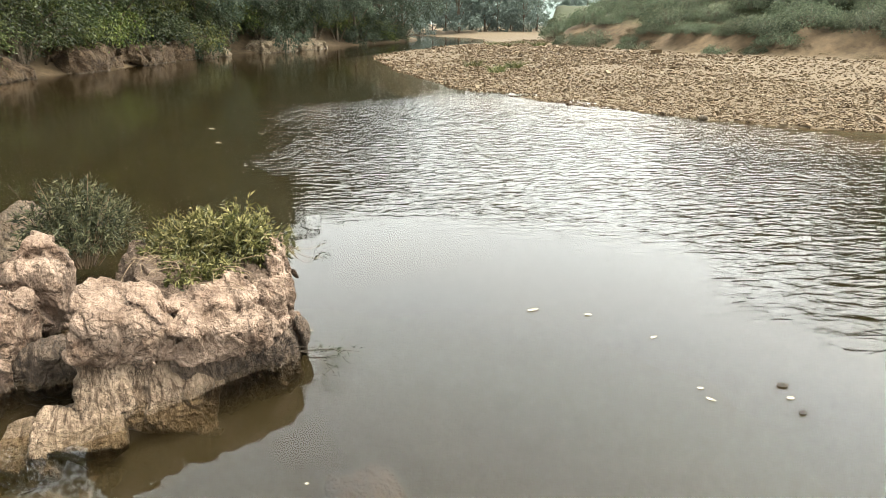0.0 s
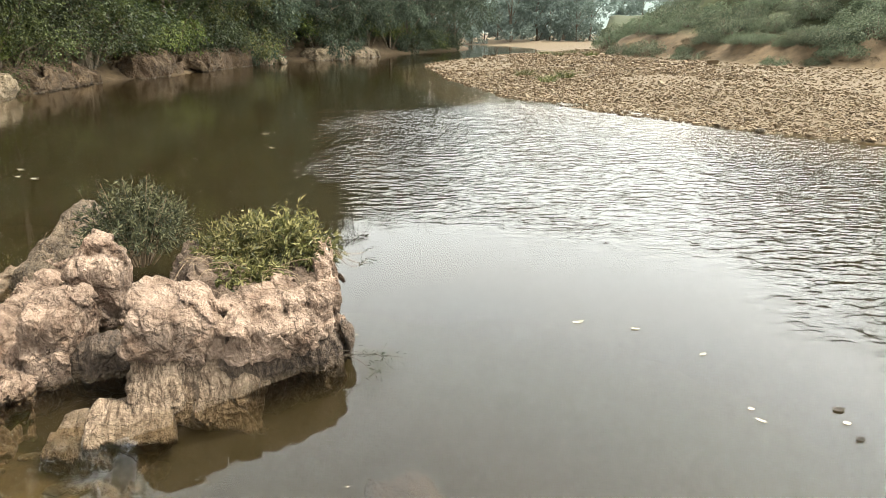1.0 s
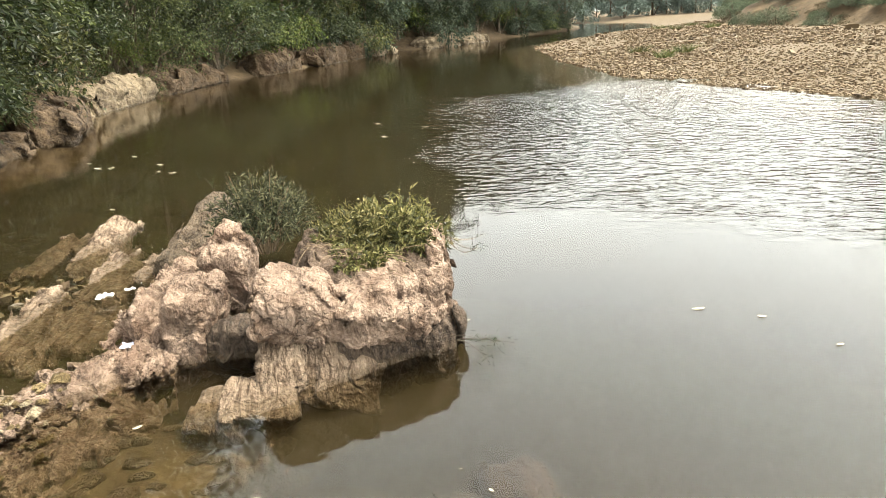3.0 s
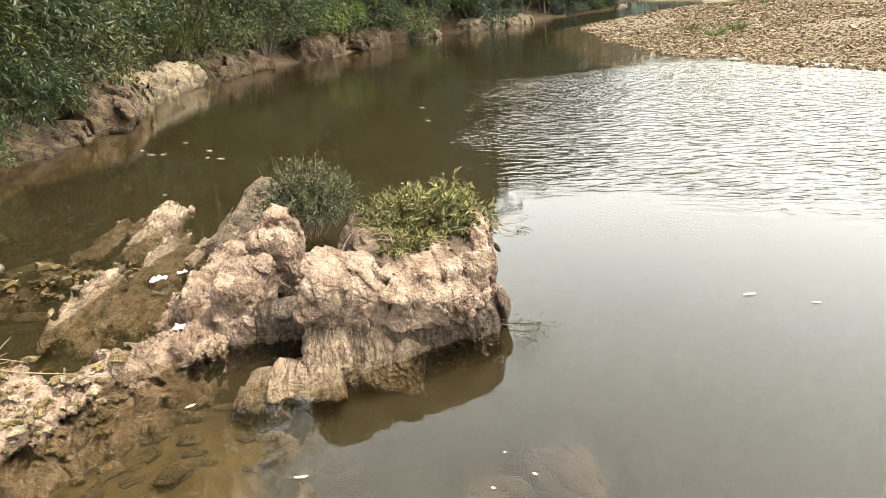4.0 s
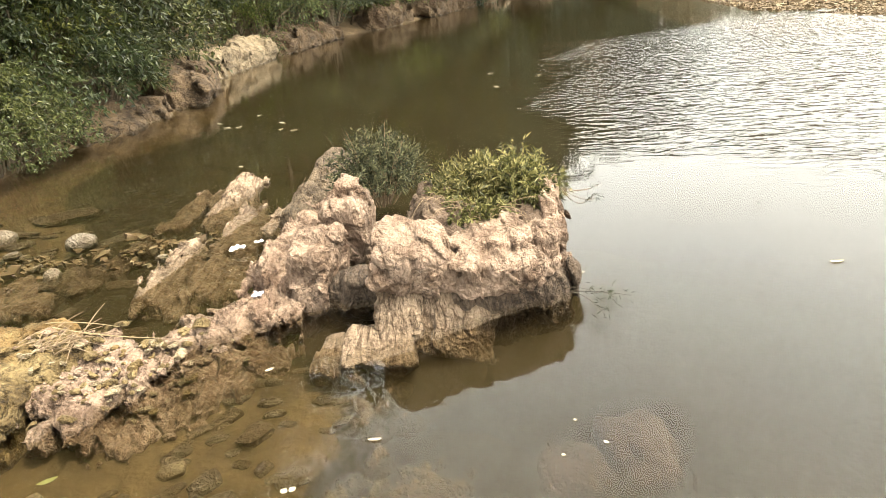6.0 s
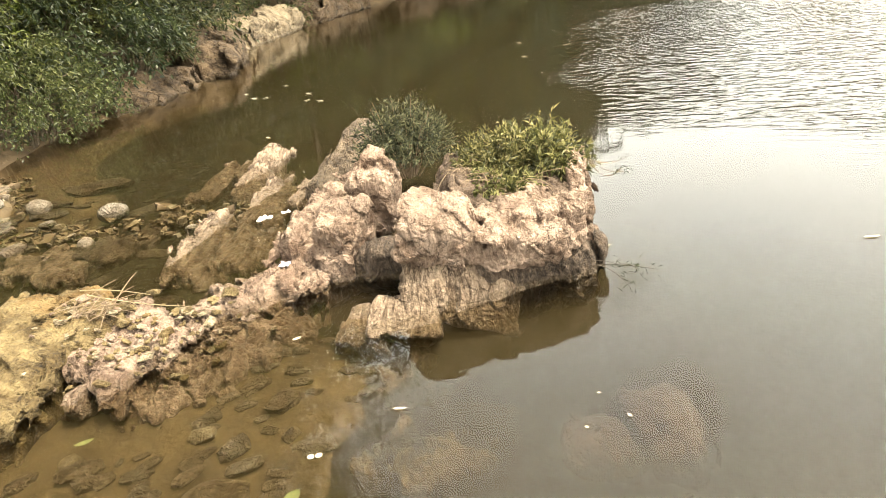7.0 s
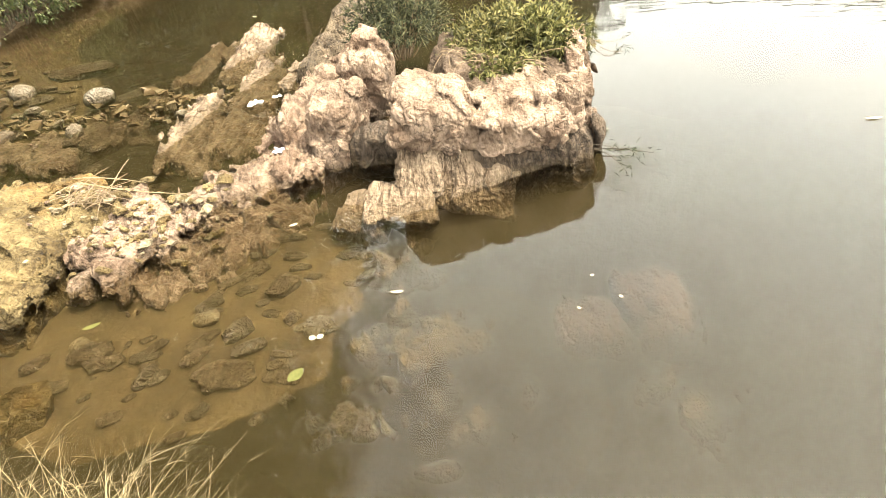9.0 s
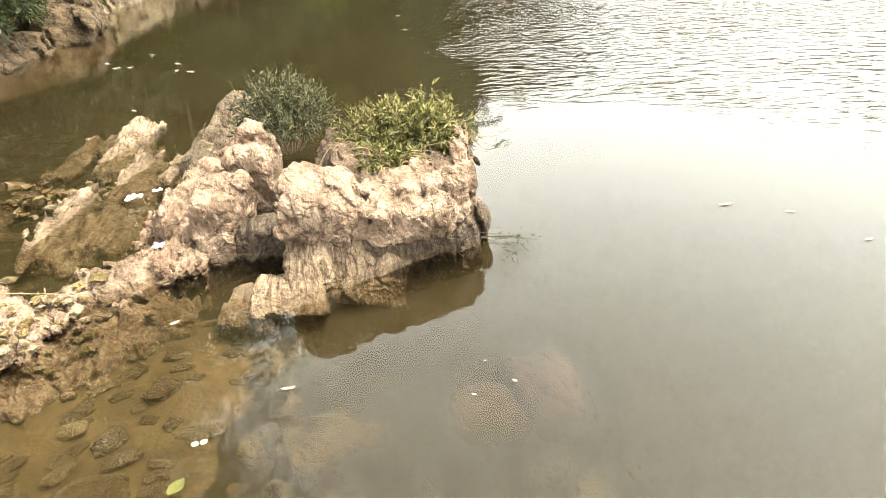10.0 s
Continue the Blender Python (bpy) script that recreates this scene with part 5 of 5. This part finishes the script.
FLOATING = [(1.04, 7.18, 0.15, 0.05, "pale", 20), (2.24, 6.47, 0.09, 0.04, "pale", 30), (2.36, 5.42, 0.06, 0.04, "pale", 0), (2.38, 5.23, 0.10, 0.035, "pale", -40), (3.10, 5.25, 0.07, 0.05, "pale", 0), (3.13, 5.47, 0.12, 0.08, "dark", 10), (3.09, 5.01, 0.08, 0.06, "dark", 30),
            (-2.40, 3.52, 0.11, 0.03, "pale", 20), (-2.78, 2.86, 0.055, 0.05, "pale", 0), (-2.73, 2.89, 0.055, 0.05, "pale", 60), (-2.68, 2.49, 0.14, 0.10, "yellow", 80), (-4.69, 2.48, 0.15, 0.06, "yellow", 50), (-3.86, 4.20, 0.09, 0.04, "pale", 50), (-0.99, 3.68, 0.035, 0.025, "pale", 0),
            (-0.99, 4.08, 0.03, 0.02, "pale", 0), (-0.73, 3.88, 0.045, 0.025, "pale", -30), (-1.48, 6.62, 0.16, 0.06, "pale", 0), (-12.65, 14.52, 0.22, 0.09, "pale", 20), (-12.28, 14.55, 0.18, 0.09, "pale", 60), (-12.67, 16.02, 0.20, 0.08, "pale", 0), (-11.09, 14.89, 0.20, 0.08, "pale", 0), (-10.11, 13.96, 0.20, 0.08, "pale", 15),
            (-10.6, 14.1, 0.16, 0.07, "pale", 70), (-13.4, 15.1, 0.16, 0.07, "pale", 0), (-9.3, 10.8, 0.12, 0.05, "pale", 0), (0.36, 8.94, 0.06, 0.03, "dark", 0), (1.66, 7.05, 0.09, 0.04, "pale", 0), (-6.2, 18.5, 0.2, 0.06, "pale", 0), (-5.4, 20.1, 0.25, 0.06, "pale", 30), (-7.2, 21.0, 0.22, 0.07, "pale", 10)]
TINT = {"pale": (PALE_LEAF, "pale fallen leaf floating on the river"), "dark": (DARK_LEAF, "dark curled leaf floating on the river"), "yellow": (YELLOW_LEAF, "yellow-green leaf floating in the shallows")}
for x, y, ln, wd, kind, turn in FLOATING:
    thing("floating_leaf", leaf_mesh("floating_leaf", TINT[kind][0], ln, wd, 0.25), TINT[kind][1], "leaf", "leaves floating on the water", at=pose(x, y, 0.004, 0, 0, turn))


def rag(name, mat, x, y, z, sx, sy, seed, label, turn=0):
    n = 15
    u = np.linspace(-1, 1, n)
    a, b = np.meshgrid(u, u, indexing="ij")
    p = np.stack([a.ravel(), b.ravel()], 1)
    edge = 1 + 0.25 * fractal(p * 1.2, 1.0, 2, seed)
    h = 0.10 * np.abs(fractal(p, 1.6, 3, seed + 3)) + 0.02
    v = np.stack([p[:, 0] * sx * edge, p[:, 1] * sy * edge, h * min(1, sx / 0.2)], 1)
    i = np.arange(n - 1)[:, None] * n + np.arange(n - 1)[None]
    i = i.ravel()
    me = mesh_of(name, v, np.stack([i, i + n, i + n + 1, i + 1], 1), mat, True)
    ob = thing(name, me, label, "litter", at=pose(x, y, z, 0, 0, turn))
    md = ob.modifiers.new("thickness", "SOLIDIFY")
    md.thickness = 0.004
    return ob


rag("plastic_bag", WHITE_PLASTIC, -6.14, 6.66, 0.06, 0.09, 0.05, 3, "crumpled white plastic bag caught on the rocks", 30)
rag("plastic_bag", WHITE_PLASTIC, -5.95, 6.90, 0.08, 0.05, 0.035, 5, "scrap of white plastic caught on the rocks", 60)
rag("plastic_wrapper", BLUE_PLASTIC, -4.72, 5.32, 0.14, 0.09, 0.07, 7, "torn bluish plastic wrapper lying on the ridge", 20)

# ---- twigs, dry brush and grass ----
def curve_twig(paths, radius, label, name="twig", mat=TWIG, leaf=None, seed=0, category="twig"):
    base = new(name)
    for p in paths:
        n = len(p)
        part_mesh("branch", mesh_of("branch", *tube(p, np.linspace(radius, radius * 0.4, n), 5), mat), base)
    if leaf:
        rg = np.random.default_rng(seed)
        at = np.concatenate([np.array(p)[rg.integers(max(1, len(p) - 3), len(p), leaf)] for p in paths]) + rg.normal(0, 0.035, (leaf * len(paths), 3))
        v, f = leaves(at, np.tile((0.5, 0, 0.1), (len(at), 1)), rg, 0.075, 0.014, 0.9)
        part_mesh("foliage", mesh_of("foliage", v, f, LEAF_TREE), base)
    return tagged(base, label, category)


def arc(a, b, sag, n=8):
    a, b = np.array(a), np.array(b)
    t = np.linspace(0, 1, n)[:, None]
    return a * (1 - t) + b * t - np.array([0, 0, 1.0]) * 4 * sag * t * (1 - t)


curve_twig([arc((-1.66, 6.78, 0.93), (-1.33, 7.30, 0.80), 0.06), arc((-1.66, 6.78, 0.92), (-1.38, 7.15, 0.72), 0.14), arc((-1.64, 6.80, 0.90), (-1.36, 7.18, 0.66), 0.05)], 0.006, "thin bare root loops hanging off the outcrop", leaf=9, seed=2)
curve_twig([arc((-1.50, 6.10, 0.03), (-0.85, 6.12, 0.02), -0.02), arc((-1.20, 6.15, 0.02), (-1.0, 6.0, 0.05), -0.03)], 0.008, "dark leafy twig drifting beside the outcrop", mat=BARK, leaf=12, seed=3)
curve_twig([arc((-1.56, 5.98, 0.10), (-1.12, 5.84, 0.16), -0.05), arc((-1.40, 5.92, 0.12), (-1.02, 5.56, 0.10), -0.05)], 0.005, "thin leafy sprig growing from the foot of the outcrop", mat=BARK, leaf=16, seed=4)
curve_twig([arc((-4.95, 8.25, 0.30), (-5.30, 7.98, 1.32), -0.05), arc((-4.95, 8.25, 0.30), (-5.08, 8.14, 1.34), -0.03)], 0.005, "two thin upright sprigs beside the willowy shrub", "sprig", mat=BARK, leaf=10, seed=6, category="sprig")
r = np.random.default_rng(21)
paths = []
for k in range(46):
    a = np.array([-5.95 + r.normal(0, 0.10), 3.75 + r.normal(0, 0.14), 0.10])
    a[2] = max(top_of(ridge_me, a[0], a[1]), top_of(boulder_me, a[0], a[1])) + 0.01
    d = np.array([r.normal(0.15, 0.2), r.normal(0.1, 0.25), r.uniform(0.0, 0.14)])
    paths.append(arc(a, a + d, -0.02, 5))
curve_twig(paths, 0.006, "tangle of grey dead twigs lodged between boulders", "dead_twigs", category="twigs", mat=TWIG)
roots = []
for k in range(70):
    x, y = -2.55 + r.normal(0, 0.42), 6.18 + r.normal(0, 0.16)
    a = np.array([x, y, max(top_of(outcrop_me, x, y), top_of(soil_me, x, y)) + 0.008])
    b = a + (r.normal(0, 0.16), r.normal(-0.10, 0.10), 0)
    b[2] = max(top_of(outcrop_me, b[0], b[1]), top_of(soil_me, b[0], b[1])) + 0.008
    if abs(a[2] - b[2]) < 0.25 and a[2] > 0.3:
        roots.append(arc(a, b, -0.03, 5))
curve_twig(roots, 0.005, "brown mat of dry roots below the outcrop's shrub", "root_mat", category="roots")
paths = [arc((-6.2, 3.9, 0.40), (-5.1, 4.2, 0.22), 0.03), arc((-6.6, 4.1, 0.30), (-5.7, 4.25, 0.26), -0.03)]
curve_twig(paths, 0.008, "bleached dead branch lying over the ridge", "dead_branch", category="branch", mat=STRAW)


def blades(name, seed, count, radius, height, width, mat, lean=0.35, forks=0):
    """Thin bent blades from one root; forks: wispy side shoots on each."""
    rg = np.random.default_rng(seed)
    vs, fs = [], []

    def blade(b, d, h, bend, w0):
        t = np.linspace(0, 1, 7)[:, None]
        p = b + d * h * t + bend * h * t ** 2.2
        side = np.cross(d, (rg.normal(), rg.normal(), 0.2))
        side = side / np.linalg.norm(side)
        w = w0 * (1 - t ** 1.5 * 0.85)
        o = len(vs) * 14
        vs.append(np.stack([p - side * w, p + side * w], 1).reshape(-1, 3))
        fs.extend((o + 2 * i, o + 2 * i + 1, o + 2 * i + 3, o + 2 * i + 2) for i in range(6))
        return p

    for k in range(count):
        a, rr = rg.uniform(0, 6.283), radius * math.sqrt(rg.uniform(0, 1))
        b = np.array([math.cos(a) * rr, math.sin(a) * rr, 0])
        d = np.array([rg.normal(0, lean) + b[0] * 0.6 / radius * lean, rg.normal(0, lean) + b[1] * 0.6 / radius * lean, 1.0])
        h = height * rg.uniform(0.45, 1.15)
        p = blade(b, d, h, np.array([rg.normal(0.12, 0.4), rg.normal(0, 0.4), -0.32]), width)
        for q in range(forks):
            i = int(rg.integers(3, 6))
            along = (p[i + 1] - p[i]) / np.linalg.norm(p[i + 1] - p[i])
            blade(p[i], along + rg.normal(0, 0.4, 3), h * rg.uniform(0.12, 0.3), np.array([0, 0, -0.4]) + rg.normal(0, 0.3, 3), width * 0.6)
    return mesh_of(name, np.concatenate(vs), fs, mat)


def tuft(me, x, y, z, label, turn=0):
    return thing("grass_tuft", me, label, "grass", at=pose(x, y, z, 0, 0, turn))


GREEN_GRASS = leaf_material("green_grass", (0.03, 0.036, 0.009), (0.075, 0.082, 0.022), (0.15, 0.135, 0.05))
WITHERED = plain_material("withered_grass", (0.04, 0.03, 0.015), (0.12, 0.09, 0.05), 20.0)
for k, (x, y, h, n) in enumerate([(-2.95, 0.78, 0.62, 330), (-2.45, 0.82, 0.56, 330), (-2.05, 0.86, 0.42, 260), (-3.45, 0.62, 0.56, 300), (-3.9, 0.45, 0.5, 260)]):
    tuft(blades("dry_tuft", 31 + k, n, 0.34, h, 0.0022, STRAW, 0.45, 3), x, y, -0.06, "dry straw-coloured grass drooping over the water")
plant("shrub", shrub_data("near_shrub", 9, (0.22, 0.22, 0.34), 26, 12, 0.06, 0.02, LEAF_TREE, 0.2, 0.2, 0.7), "small dark leafy shrub on the near bank", "shrub", pose(-1.62, 1.36, height_at(-1.62, 1.36) + 0.02))
for k, (x, y, h, n) in enumerate([(-10.9, 4.3, 0.75, 300), (-11.9, 5.2, 0.7, 300), (-10.2, 4.6, 0.5, 220)]):
    tuft(blades("green_tuft", 40 + k, n, 0.5, h, 0.006, GREEN_GRASS, 0.6, 2), x, y, height_at(x, y) - 0.02, "tall yellowish green grass beside the boulder")
for k, (x, y, h) in enumerate([(-10.4, 5.0, 0.62), (-11.2, 5.5, 0.66), (-9.9, 4.5, 0.5), (-10.9, 4.9, 0.7), (-9.5, 4.1, 0.42)]):
    z = max(top_of(boulder_me, x, y, 0.1), height_at(x, y))
    plant("weed", shrub_data("weed", 80 + k, (0.50, 0.45, h), 42, 15, 0.085, 0.024, GREEN_GRASS, 0.25, 0.3, 0.8), "straggling yellow-green weed on the bank", "weed", pose(x, y, z - 0.02))
for k, (x, y, h) in enumerate([(-8.7, 3.7, 0.26), (-9.2, 4.0, 0.32), (-8.2, 3.5, 0.22), (-9.6, 3.6, 0.34), (-9.0, 3.3, 0.3)]):
    z = max(top_of(boulder_me, x, y, 0.1), height_at(x, y))
    tuft(blades("withered_tuft", 50 + k, 130, 0.42, h, 0.0035, WITHERED, 1.0, 4), x, y, z - 0.02, "withered brown grass matted over the rock")
for k, (x, y) in enumerate([(3.2, 42), (4.5, 44), (2.0, 47), (6.5, 72), (8.5, 78), (5.5, 80), (9.5, 70)]):
    tuft(blades("bar_tuft", 60 + k, 120, 0.5, 0.7, 0.02, GREEN_GRASS, 0.5), x, y, height_at(x, y) - 0.02, "sparse grass tuft growing on the gravel bar")
